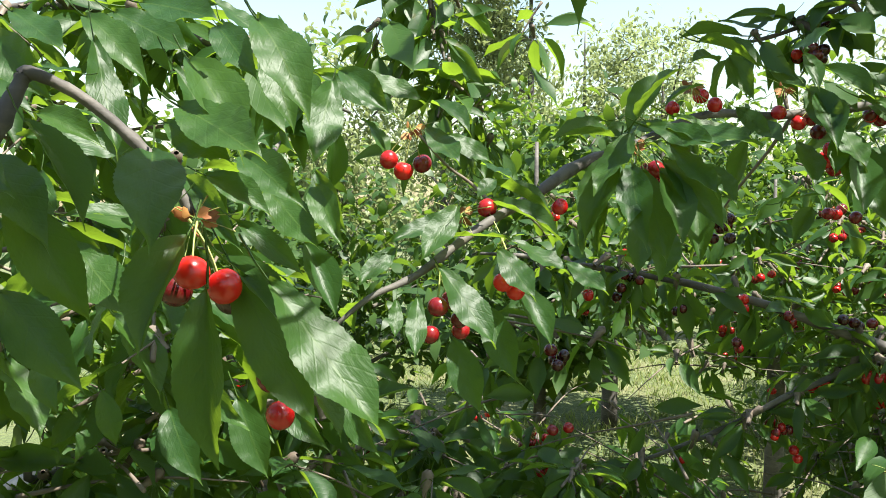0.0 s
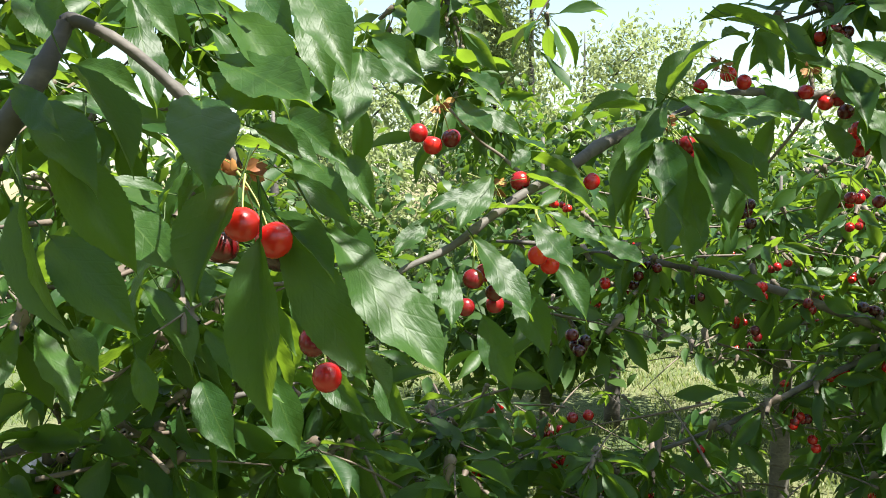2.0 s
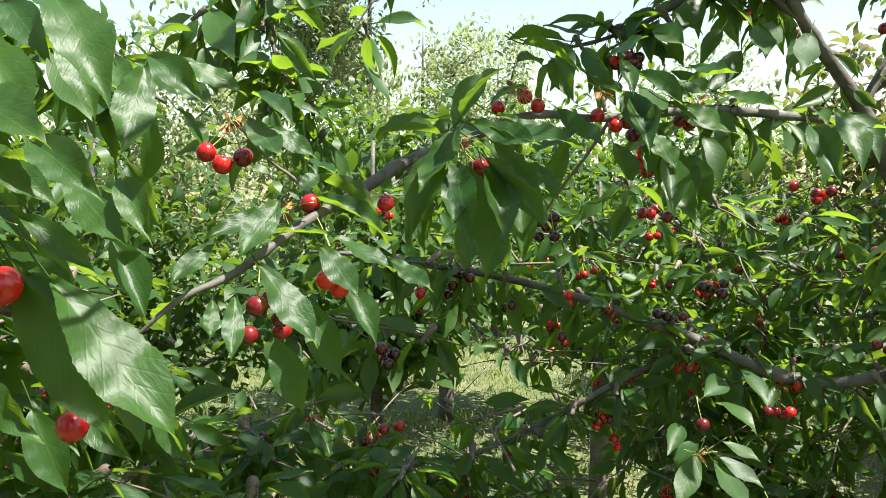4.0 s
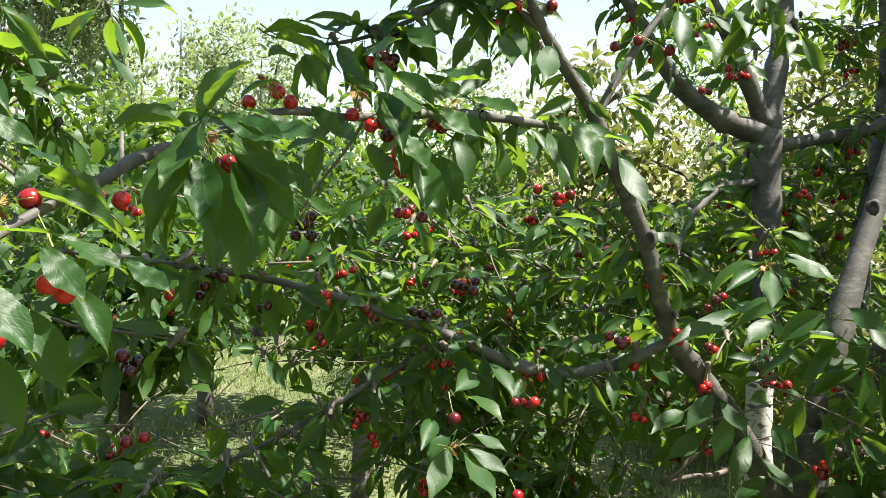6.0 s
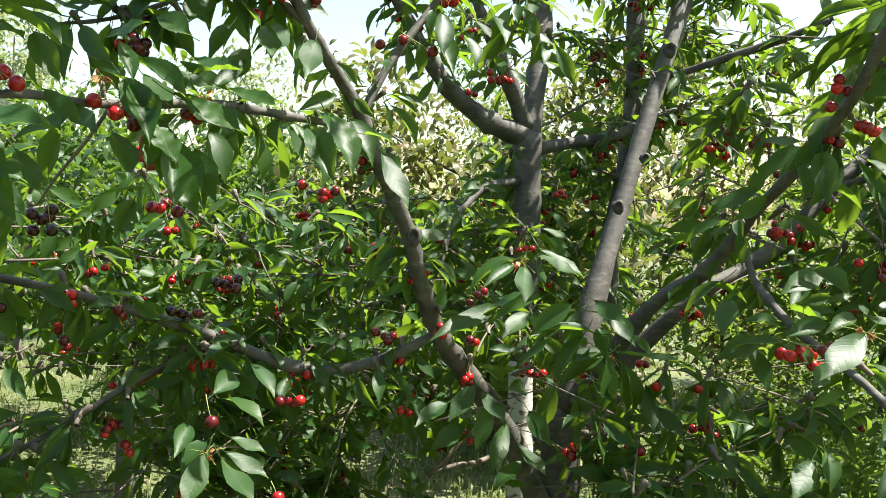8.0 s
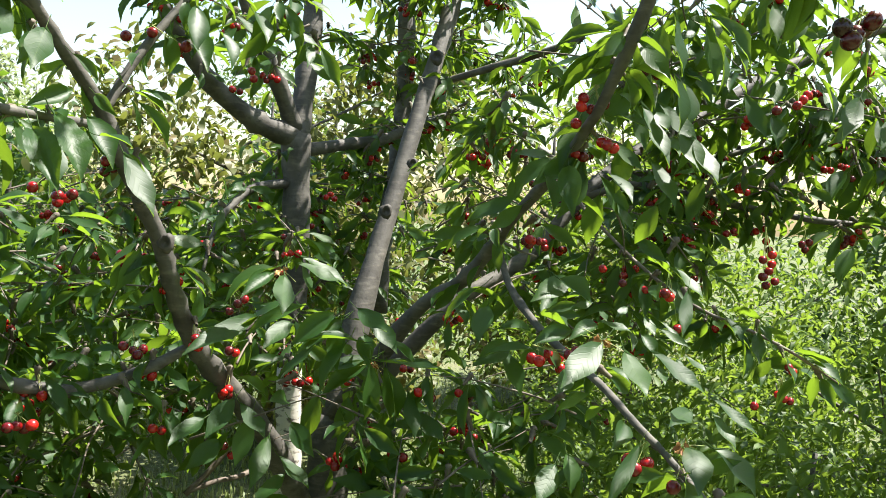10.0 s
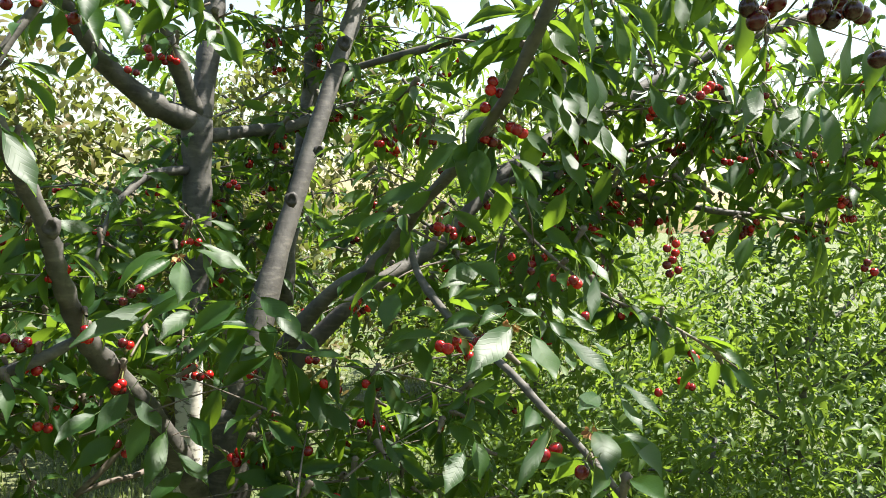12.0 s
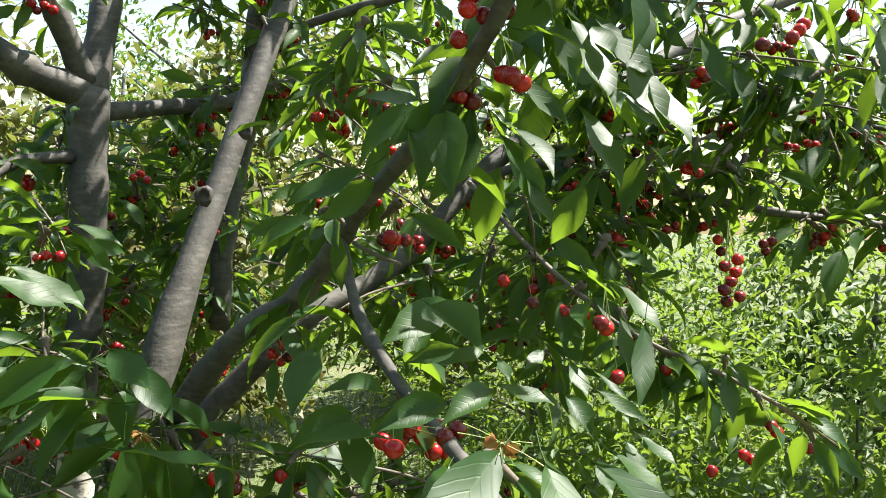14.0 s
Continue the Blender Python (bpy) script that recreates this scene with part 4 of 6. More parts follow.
near_tree.bunch((1.701, 0.761, 1.361), [(1.677, 0.761, 1.339), (1.702, 0.755, 1.334)], 0.022)
near_tree.bunch((1.239, 0.176, 1.889), [(1.208, 0.190, 1.867), (1.235, 0.181, 1.864), (1.261, 0.175, 1.876), (1.212, 0.181, 1.852), (1.245, 0.164, 1.880)], 0.024, dark=True)
near_tree.bunch((1.281, 0.097, 1.900), [(1.245, 0.120, 1.861), (1.274, 0.108, 1.862), (1.301, 0.102, 1.877), (1.265, 0.083, 1.869), (1.292, 0.075, 1.869), (1.303, 0.098, 1.889), (1.248, 0.115, 1.872), (1.301, 0.055, 1.818)], 0.024, dark=True)
near_tree.bunch((2.609, 0.783, 1.703), [(2.576, 0.800, 1.663), (2.600, 0.796, 1.637), (2.646, 0.752, 1.649), (2.622, 0.710, 1.620), (2.652, 0.698, 1.628)], 0.023)
near_tree.bunch((2.746, 0.522, 1.639), [(2.721, 0.523, 1.597), (2.751, 0.510, 1.603), (2.766, 0.523, 1.581), (2.674, 0.611, 1.602), (2.698, 0.607, 1.577)], 0.023)
near_tree.bunch((2.884, 0.492, 1.869), [(2.856, 0.498, 1.820), (2.885, 0.486, 1.820), (2.921, 0.463, 1.834), (2.886, 0.443, 1.826)], 0.023)
near_tree.bunch((2.392, 0.546, 1.632), [(2.368, 0.544, 1.558), (2.398, 0.529, 1.547), (2.415, 0.539, 1.528), (2.368, 0.542, 1.515), (2.401, 0.520, 1.503), (2.411, 0.544, 1.491), (2.379, 0.524, 1.571)], 0.023)
near_tree.bunch((2.126, 0.429, 1.935), [(2.105, 0.424, 1.907), (2.132, 0.418, 1.923), (2.157, 0.414, 1.937), (2.084, 0.462, 1.895)], 0.023)
near_tree.bunch((2.479, 0.621, 1.976), [(2.455, 0.621, 1.927), (2.478, 0.619, 1.920), (2.491, 0.637, 1.912)], 0.023, dark=True)
near_tree.bunch((2.725, 0.387, 2.173), [(2.695, 0.396, 2.123), (2.701, 0.427, 2.123), (2.748, 0.374, 2.000), (2.720, 0.338, 1.939)], 0.023)
near_tree.bunch((3.015, 0.247, 1.889), [(2.985, 0.259, 1.851), (3.015, 0.245, 1.845), (3.008, 0.299, 1.818), (3.008, 0.209, 1.759), (3.039, 0.194, 1.752)], 0.023)
near_tree.bunch((2.638, 0.084, 1.593), [(2.612, 0.087, 1.542), (2.643, 0.070, 1.518), (2.653, 0.094, 1.526)], 0.023)
near_tree.bunch((2.029, 0.796, 1.549), [(2.016, 0.774, 1.497), (2.013, 0.824, 1.528)], 0.022)
near_tree.bunch((1.894, 0.622, 1.535), [(1.872, 0.619, 1.492), (1.895, 0.618, 1.483), (1.921, 0.606, 1.414)], 0.022)
near_tree.bunch((2.406, 0.495, 1.251), [(2.381, 0.495, 1.218), (2.409, 0.486, 1.205), (2.436, 0.477, 1.196), (2.354, 0.545, 1.186), (2.461, 0.390, 1.229)], 0.023)
near_tree.spray([(1.714, 0.572, 2.040, 1.704, 0.538, 1.912, 0.079, -26), (1.741, 0.519, 2.021, 1.734, 0.482, 1.893, 0.047, 9), (1.745, 0.513, 2.032, 1.776, 0.407, 1.950, 0.066, 18), (1.763, 0.478, 2.009, 1.759, 0.436, 1.917, 0.043, -11), (1.712, 0.566, 1.922, 1.708, 0.524, 1.807, 0.064, -7), (2.003, 0.460, 2.108, 1.988, 0.439, 2.025, 0.041, 9), (2.025, 0.418, 2.108, 2.013, 0.393, 2.027, 0.065, -16), (2.399, 0.565, 2.069, 2.427, 0.470, 2.060, 0.053, -17), (2.344, 0.663, 2.002, 2.365, 0.584, 2.038, 0.044, 20), (2.251, 0.411, 1.992, 2.259, 0.348, 1.893, 0.067, -25)])
near_tree.spray([(1.813, 0.584, 1.837, 1.815, 0.531, 1.740, 0.057, 23), (1.676, 0.629, 1.852, 1.670, 0.593, 1.772, 0.036, 15), (1.706, 0.570, 1.815, 1.678, 0.584, 1.854, 0.038, -17), (1.679, 0.634, 1.989, 1.605, 0.726, 1.935, 0.053, 23), (1.658, 0.670, 1.966, 1.579, 0.769, 1.866, 0.053, 26), (1.665, 0.656, 1.937, 1.573, 0.781, 1.880, 0.043, -4), (1.637, 0.709, 1.953, 1.558, 0.812, 1.910, 0.049, 14), (1.722, 0.748, 1.742, 1.683, 0.771, 1.641, 0.105, -17), (1.738, 0.717, 1.729, 1.750, 0.644, 1.625, 0.048, 26), (1.717, 0.759, 1.761, 1.655, 0.830, 1.717, 0.052, -21)])
near_tree.spray([(1.659, 0.661, 1.838, 1.677, 0.583, 1.828, 0.043, 9), (1.828, 0.758, 1.697, 1.792, 0.775, 1.576, 0.072, 18), (2.442, 0.688, 1.950, 2.387, 0.750, 1.952, 0.055, 11), (2.406, 0.543, 1.955, 2.397, 0.523, 2.026, 0.074, -13)])
near_tree.spray([(2.012, 0.334, 2.070, 1.994, 0.315, 1.939, 0.061, 16), (2.039, 0.279, 2.018, 2.042, 0.229, 1.980, 0.035, 11), (2.079, 0.207, 2.052, 2.067, 0.178, 1.925, 0.065, 6), (2.118, 0.134, 2.044, 2.087, 0.138, 1.896, 0.073, -20), (2.143, 0.085, 2.011, 2.115, 0.087, 1.902, 0.061, 19), (2.030, 0.289, 1.908, 1.993, 0.310, 1.823, 0.054, -12), (2.077, 0.197, 1.862, 2.048, 0.203, 1.778, 0.047, -3), (2.088, 0.177, 1.875, 2.080, 0.144, 1.787, 0.058, -2), (2.105, 0.144, 1.841, 2.075, 0.150, 1.741, 0.049, -4), (2.121, 0.113, 1.842, 2.112, 0.082, 1.772, 0.042, 16)])
near_tree.spray([(2.066, 0.218, 1.873, 2.027, 0.245, 1.806, 0.047, 7), (2.148, 0.067, 1.901, 2.114, 0.081, 1.793, 0.058, -4), (2.492, 0.356, 1.596, 2.450, 0.387, 1.507, 0.074, 26), (2.665, 0.257, 1.739, 2.656, 0.222, 1.633, 0.077, -18), (2.576, 0.201, 1.603, 2.545, 0.205, 1.457, 0.088, -17), (2.611, 0.138, 1.635, 2.615, 0.082, 1.565, 0.074, -28)])
twig_m3 = near_tree.twig([(2.304, 1.036, 1.699, 0.011), (2.189, 0.816, 1.546, 0.009), (2.110, 0.638, 1.452, 0.008), (2.172, 0.517, 1.397, 0.008), (2.216, 0.432, 1.351, 0.007), (2.266, 0.334, 1.282, 0.004)])
twig_m4 = near_tree.twig([(2.861, 0.432, 1.900, 0.010), (2.823, 0.390, 1.796, 0.008), (2.834, 0.364, 1.722, 0.007)])
limb_t6 = limed_tree.limb("limb", [(2.708, 2.045, 1.264, 0.060), (2.718, 2.051, 1.554, 0.066), (2.781, 2.047, 1.805, 0.063), (2.835, 2.060, 2.060, 0.061), (2.893, 2.095, 2.324, 0.062), (2.934, 2.141, 2.639, 0.056)], label="pale grey upright limb")
limb_t7 = limed_tree.limb("branch", [(2.613, 1.865, 2.091, 0.020), (2.566, 1.531, 2.138, 0.026), (2.593, 1.377, 2.173, 0.026), (2.635, 1.196, 2.227, 0.018)])
# more leaves over the fruiting branch
near_tree.spray([(0.372, 1.240, 1.858, 0.459, 1.164, 1.824, 0.048, -13), (0.416, 1.209, 1.759, 0.452, 1.163, 1.716, 0.032, 27), (0.642, 1.253, 1.814, 0.700, 1.196, 1.834, 0.025, -2), (0.575, 1.232, 1.742, 0.590, 1.196, 1.668, 0.040, -8), (0.526, 1.259, 1.713, 0.546, 1.222, 1.659, 0.049, -28), (0.341, 1.192, 1.655, 0.297, 1.191, 1.566, 0.077, 11), (0.578, 1.457, 1.628, 0.632, 1.403, 1.651, 0.030, -30), (0.623, 1.431, 1.621, 0.588, 1.426, 1.561, 0.040, -21), (0.534, 1.259, 1.845, 0.548, 1.226, 1.795, 0.033, -18), (0.374, 1.173, 1.674, 0.394, 1.136, 1.621, 0.035, 0)])
near_tree.spray([(0.688, 1.281, 1.734, 0.706, 1.244, 1.663, 0.047, -2), (0.799, 1.332, 1.735, 0.810, 1.299, 1.655, 0.040, -14), (0.340, 1.247, 1.581, 0.315, 1.237, 1.517, 0.048, -20), (0.299, 1.272, 1.596, 0.287, 1.253, 1.525, 0.048, -21)])
near_tree.spray([(0.552, 1.248, 1.826, 0.633, 1.199, 1.778, 0.035, 4), (0.618, 1.265, 1.782, 0.721, 1.203, 1.728, 0.054, 8)], 3)
near_tree.spray([(0.570, 1.475, 1.951, 0.525, 1.477, 1.913, 0.024, 15), (0.603, 1.456, 1.956, 0.555, 1.459, 1.914, 0.024, -24), (0.613, 1.449, 1.942, 0.676, 1.390, 1.968, 0.036, -6), (0.648, 1.430, 1.967, 0.606, 1.430, 1.927, 0.036, 1), (0.665, 1.419, 1.943, 0.640, 1.407, 1.868, 0.036, 6), (0.639, 1.433, 1.922, 0.580, 1.444, 1.897, 0.036, 16), (0.734, 1.379, 1.984, 0.683, 1.384, 1.919, 0.060, -23), (0.760, 1.362, 1.924, 0.716, 1.362, 1.870, 0.036, -17), (1.277, 1.411, 2.046, 1.273, 1.386, 1.958, 0.072, -14), (1.318, 1.384, 1.999, 1.345, 1.343, 1.936, 0.048, -23)])
near_tree.spray([(1.235, 1.433, 1.985, 1.232, 1.408, 1.898, 0.036, -10), (1.268, 1.532, 2.057, 1.342, 1.467, 2.091, 0.051, -27), (1.517, 1.503, 2.098, 1.548, 1.460, 2.041, 0.080, -18), (1.266, 1.415, 1.998, 1.293, 1.373, 1.923, 0.055, 1)])
near_tree.spray([(0.786, 1.345, 1.885, 0.722, 1.308, 1.815, 0.050, -28), (0.812, 1.331, 1.926, 0.805, 1.299, 1.870, 0.050, -20), (0.937, 1.374, 1.928, 0.895, 1.336, 1.855, 0.056, -24), (0.891, 1.402, 1.948, 0.838, 1.374, 1.895, 0.056, -28)], 3)
near_tree.bunch((0.631, 1.438, 1.922), [(0.614, 1.423, 1.886), (0.635, 1.434, 1.870), (0.654, 1.448, 1.929), (0.621, 1.419, 1.873), (0.639, 1.432, 1.884)], 0.023, dark=True)
twig_d2 = near_tree.twig([(0.533, 1.315, 1.767, 0.007), (0.529, 1.319, 1.798, 0.007)])
twig_d3 = near_tree.twig([(0.552, 1.339, 1.766, 0.006), (0.527, 1.375, 1.710, 0.006), (0.502, 1.445, 1.652, 0.005), (0.492, 1.507, 1.608, 0.003)])
twig_x1 = near_tree.twig([(1.637, 1.624, 1.075, 0.013), (1.605, 1.641, 1.038, 0.016), (1.560, 1.665, 0.978, 0.016), (1.510, 1.693, 0.926, 0.013)])
twig_x2 = near_tree.twig([(1.748, 1.669, 0.953, 0.014), (1.659, 1.663, 0.943, 0.014), (1.573, 1.656, 0.952, 0.013), (1.510, 1.693, 0.929, 0.010)])
twig_x3 = near_tree.twig([(1.934, 1.565, 1.102, 0.018), (1.925, 1.511, 1.054, 0.018), (1.921, 1.453, 1.008, 0.013)])
near_tree.bunch((0.385, 1.799, 1.510), [(0.381, 1.777, 1.483), (0.397, 1.791, 1.476), (0.409, 1.807, 1.487), (0.410, 1.759, 1.473), (0.370, 1.805, 1.434), (0.391, 1.816, 1.435), (0.376, 1.779, 1.455)], 0.0225, dark=True)
near_tree.bunch((0.511, 1.780, 1.446), [(0.500, 1.762, 1.413), (0.495, 1.788, 1.405), (0.523, 1.795, 1.411)], 0.0225, dark=True)
near_tree.bunch((0.835, 1.703, 1.406), [(0.806, 1.697, 1.398), (0.832, 1.705, 1.391), (0.849, 1.717, 1.382), (0.851, 1.670, 1.394)], 0.0225, dark=True)
near_tree.bunch((0.892, 1.615, 1.485), [(0.862, 1.608, 1.462), (0.884, 1.619, 1.457), (0.917, 1.623, 1.466), (0.895, 1.589, 1.449)], 0.0225, dark=True)
near_tree.bunch((0.710, 1.719, 1.421), [(0.698, 1.703, 1.405), (0.710, 1.718, 1.391), (0.712, 1.740, 1.377)], 0.0225)
near_tree.bunch((0.617, 1.772, 1.365), [(0.611, 1.752, 1.344), (0.622, 1.768, 1.329)], 0.0225)
near_tree.bunch((0.192, 1.443, 1.381), [(0.182, 1.425, 1.379), (0.191, 1.443, 1.359), (0.203, 1.458, 1.354), (0.193, 1.418, 1.354), (0.206, 1.434, 1.368)], 0.0225, dark=True)
near_tree.bunch((0.211, 1.541, 1.229), [(0.199, 1.525, 1.217), (0.229, 1.531, 1.220)], 0.0225)
near_tree.bunch((0.796, 1.779, 1.273), [(0.775, 1.767, 1.245), (0.794, 1.779, 1.248), (0.811, 1.792, 1.242), (0.799, 1.753, 1.258)], 0.0225)
near_tree.bunch((0.707, 1.770, 1.181), [(0.695, 1.753, 1.155), (0.712, 1.766, 1.163), (0.732, 1.777, 1.155), (0.692, 1.754, 1.147)], 0.0225)
near_tree.bunch((1.021, 1.586, 1.225), [(0.995, 1.578, 1.207), (1.019, 1.587, 1.205), (1.040, 1.597, 1.194), (1.032, 1.556, 1.209)], 0.0225)
near_tree.bunch((1.336, 1.572, 1.153), [(1.312, 1.563, 1.150), (1.340, 1.569, 1.140)], 0.0225)
near_tree.bunch((0.535, 1.598, 1.620), [(0.507, 1.591, 1.593), (0.526, 1.602, 1.583), (0.542, 1.617, 1.588), (0.534, 1.574, 1.565), (0.514, 1.609, 1.564), (0.546, 1.614, 1.601)], 0.0225, dark=True)
near_tree.bunch((1.481, 1.494, 1.336), [(1.455, 1.485, 1.315), (1.481, 1.493, 1.307)], 0.0225)
near_tree.bunch((1.751, 1.562, 1.225), [(1.748, 1.540, 1.192), (1.782, 1.542, 1.193), (1.766, 1.575, 1.189)], 0.0225)
near_tree.bunch((0.758, 1.796, 1.120), [(0.745, 1.780, 1.110), (0.759, 1.794, 1.088)], 0.0225)
near_tree.bunch((1.528, 1.572, 1.084), [(1.511, 1.558, 1.072), (1.540, 1.563, 1.042), (1.527, 1.595, 1.058)], 0.0225)
near_tree.bunch((2.085, 1.591, 1.066), [(2.055, 1.585, 1.055), (2.082, 1.591, 1.031), (2.111, 1.597, 1.014), (2.085, 1.566, 1.008), (2.065, 1.604, 1.074)], 0.0225)
near_tree.bunch((2.004, 1.418, 1.362), [(1.993, 1.401, 1.335), (2.004, 1.418, 1.347), (2.038, 1.420, 1.319)], 0.0225)
near_tree.bunch((1.861, 1.267, 1.277), [(1.825, 1.264, 1.256), (1.858, 1.268, 1.250)], 0.0225)
near_tree.bunch((2.298, 1.957, 1.742), [(2.274, 1.946, 1.694), (2.303, 1.953, 1.705), (2.331, 1.959, 1.691)], 0.0225)
near_tree.bunch((1.884, 1.981, 2.021), [(1.869, 1.965, 1.998), (1.902, 1.969, 1.996)], 0.0225)
near_tree.bunch((1.191, 1.556, 1.510), [(1.198, 1.529, 1.536), (1.215, 1.542, 1.516), (1.252, 1.543, 1.523)], 0.0225)
YOUNG_AT, SMALL_AT = (1.27, 6.44), (1.70, 4.33)
near_tree.spray([(1.655, 1.215, 1.294, 1.606, 1.215, 1.153, 0.072, 17), (1.671, 1.205, 1.288, 1.676, 1.174, 1.159, 0.069, 9), (1.641, 1.223, 1.299, 1.516, 1.271, 1.237, 0.062, -8), (1.639, 1.225, 1.309, 1.504, 1.281, 1.285, 0.049, 7), (1.682, 1.200, 1.300, 1.793, 1.111, 1.291, 0.049, -18), (1.586, 1.260, 1.397, 1.493, 1.289, 1.344, 0.062, 9), (1.578, 1.265, 1.403, 1.483, 1.297, 1.395, 0.045, 17), (1.607, 1.247, 1.398, 1.666, 1.189, 1.387, 0.049, -23), (1.581, 1.263, 1.385, 1.548, 1.255, 1.295, 0.054, 19), (1.629, 1.233, 1.361, 1.622, 1.212, 1.303, 0.049, 25)])
near_tree.spray([(1.638, 1.280, 1.214, 1.600, 1.275, 1.092, 0.076, 4), (1.613, 1.353, 1.216, 1.563, 1.354, 1.090, 0.078, 3), (1.557, 1.393, 1.384, 1.486, 1.409, 1.333, 0.065, -11), (1.679, 1.141, 1.237, 1.681, 1.112, 1.134, 0.072, -18), (1.699, 1.127, 1.189, 1.742, 1.075, 1.124, 0.060, 8)])
ABOVE = [(2.161, 0.727, 2.093), (1.626, 1.671, 2.089), (2.173, 0.771, 2.012), (2.200, 0.941, 2.114), (2.518, 0.758, 1.947)]
HANGING = [(-0.112, 2.018, 2.079), (-0.059, 2.016, 2.026), (0.008, 2.017, 2.039), (-0.005, 2.013, 1.946), (0.048, 2.012, 1.919), (0.075, 2.010, 1.852), (-0.086, 2.014, 1.972), (0.102, 2.017, 2.039)]
near_tree.spray([(1.793, 0.632, 1.992, 1.740, 0.681, 1.881, 0.057, -21), (1.799, 0.625, 2.038, 1.773, 0.622, 1.918, 0.068, 25), (1.776, 0.659, 1.922, 1.719, 0.716, 1.824, 0.057, -8), (1.823, 0.563, 1.813, 1.830, 0.501, 1.723, 0.057, 5), (1.727, 0.744, 1.828, 1.675, 0.793, 1.742, 0.057, 28), (1.764, 0.673, 1.808, 1.734, 0.680, 1.691, 0.068, 9), (1.785, 0.631, 1.765, 1.793, 0.568, 1.673, 0.062, 0), (1.744, 0.719, 1.920, 1.697, 0.758, 1.822, 0.052, -1), (1.847, 0.533, 2.019, 1.853, 0.470, 1.893, 0.059, -18), (2.372, 0.610, 1.982, 2.378, 0.547, 1.864, 0.074, 30)])
near_tree.spray([(1.980, 0.686, 1.682, 1.936, 0.718, 1.579, 0.063, -14), (2.321, 0.689, 1.758, 2.280, 0.716, 1.638, 0.068, 26)])
near_tree.spray([(1.643, 0.665, 1.468, 1.631, 0.644, 1.452, 0.019, 5), (1.835, 0.630, 1.559, 1.833, 0.587, 1.533, 0.029, -30), (2.226, 0.512, 1.313, 2.215, 0.487, 1.270, 0.037, -3), (1.666, 0.620, 1.435, 1.655, 0.594, 1.397, 0.025, -22), (1.725, 0.613, 1.420, 1.724, 0.570, 1.386, 0.033, 14), (1.548, 0.630, 1.453, 1.509, 0.660, 1.438, 0.034, -13), (1.619, 0.713, 1.501, 1.616, 0.678, 1.530, 0.038, 24)])
near_tree.spray([(1.591, 0.659, 1.486, 1.541, 0.680, 1.476, 0.024, -4), (1.852, 0.595, 1.549, 1.836, 0.522, 1.490, 0.037, 4), (1.855, 0.587, 1.507, 1.800, 0.556, 1.442, 0.028, 4), (1.789, 0.602, 1.443, 1.787, 0.547, 1.408, 0.015, 4), (1.776, 0.627, 1.452, 1.747, 0.591, 1.417, 0.028, 0), (1.709, 0.534, 1.382, 1.684, 0.504, 1.354, 0.025, 4), (1.715, 0.522, 1.389, 1.720, 0.476, 1.362, 0.027, 0), (1.646, 0.545, 1.377, 1.621, 0.523, 1.349, 0.025, 4), (1.632, 0.529, 1.387, 1.639, 0.464, 1.348, 0.035, 0), (1.746, 0.573, 1.411, 1.783, 0.525, 1.410, 0.009, 0)], 3)
near_tree.spray([(1.714, 0.639, 1.472, 1.677, 0.646, 1.455, 0.021, 0), (2.376, 0.440, 1.297, 2.363, 0.415, 1.279, 0.034, 8)], 3)
near_tree.spray([(1.794, 0.623, 1.881, 1.813, 0.538, 1.796, 0.052, 24), (1.864, 0.602, 1.932, 1.862, 0.556, 1.833, 0.056, -15), (1.724, 0.649, 1.877, 1.714, 0.619, 1.789, 0.028, 14), (1.689, 0.714, 1.843, 1.691, 0.665, 1.820, 0.040, -17), (1.791, 0.733, 1.808, 1.792, 0.683, 1.762, 0.031, -10), (1.768, 0.775, 1.799, 1.773, 0.719, 1.767, 0.034, 15), (1.619, 0.732, 1.742, 1.603, 0.712, 1.659, 0.063, 30), (1.698, 0.689, 1.732, 1.710, 0.620, 1.691, 0.047, 1), (1.693, 0.807, 1.760, 1.630, 0.881, 1.704, 0.051, -10), (1.642, 0.795, 1.726, 1.636, 0.757, 1.658, 0.044, -7)])
near_tree.spray([(1.702, 0.892, 1.683, 1.635, 0.973, 1.633, 0.046, -20), (1.664, 0.950, 1.489, 1.593, 1.037, 1.418, 0.034, 4), (1.443, 1.037, 1.347, 1.490, 0.904, 1.344, 0.030, -13), (1.452, 0.807, 1.382, 1.483, 0.709, 1.437, 0.028, 3), (1.500, 0.719, 1.432, 1.509, 0.661, 1.450, 0.025, -8), (2.452, 0.559, 1.931, 2.445, 0.523, 1.855, 0.064, 11), (2.512, 0.449, 2.001, 2.514, 0.396, 1.924, 0.075, 10), (2.524, 0.634, 1.914, 2.541, 0.563, 1.959, 0.068, 15), (2.639, 0.407, 1.799, 2.595, 0.441, 1.717, 0.057, 23)])
near_tree.spray([(1.730, 0.637, 1.874, 1.677, 0.546, 1.744, 0.051, 4), (1.753, 0.688, 1.681, 1.726, 0.636, 1.618, 0.032, 0), (1.737, 0.832, 1.775, 1.664, 0.882, 1.775, 0.044, -12), (1.484, 1.299, 1.540, 1.544, 1.208, 1.484, 0.046, -4), (2.080, 1.242, 1.589, 2.090, 1.209, 1.559, 0.043, 0), (1.989, 1.172, 1.231, 1.962, 1.126, 1.185, 0.036, -8), (2.006, 1.141, 1.222, 1.972, 1.097, 1.177, 0.036, -8), (1.871, 1.608, 1.165, 1.865, 1.553, 1.112, 0.043, -12)], 3)
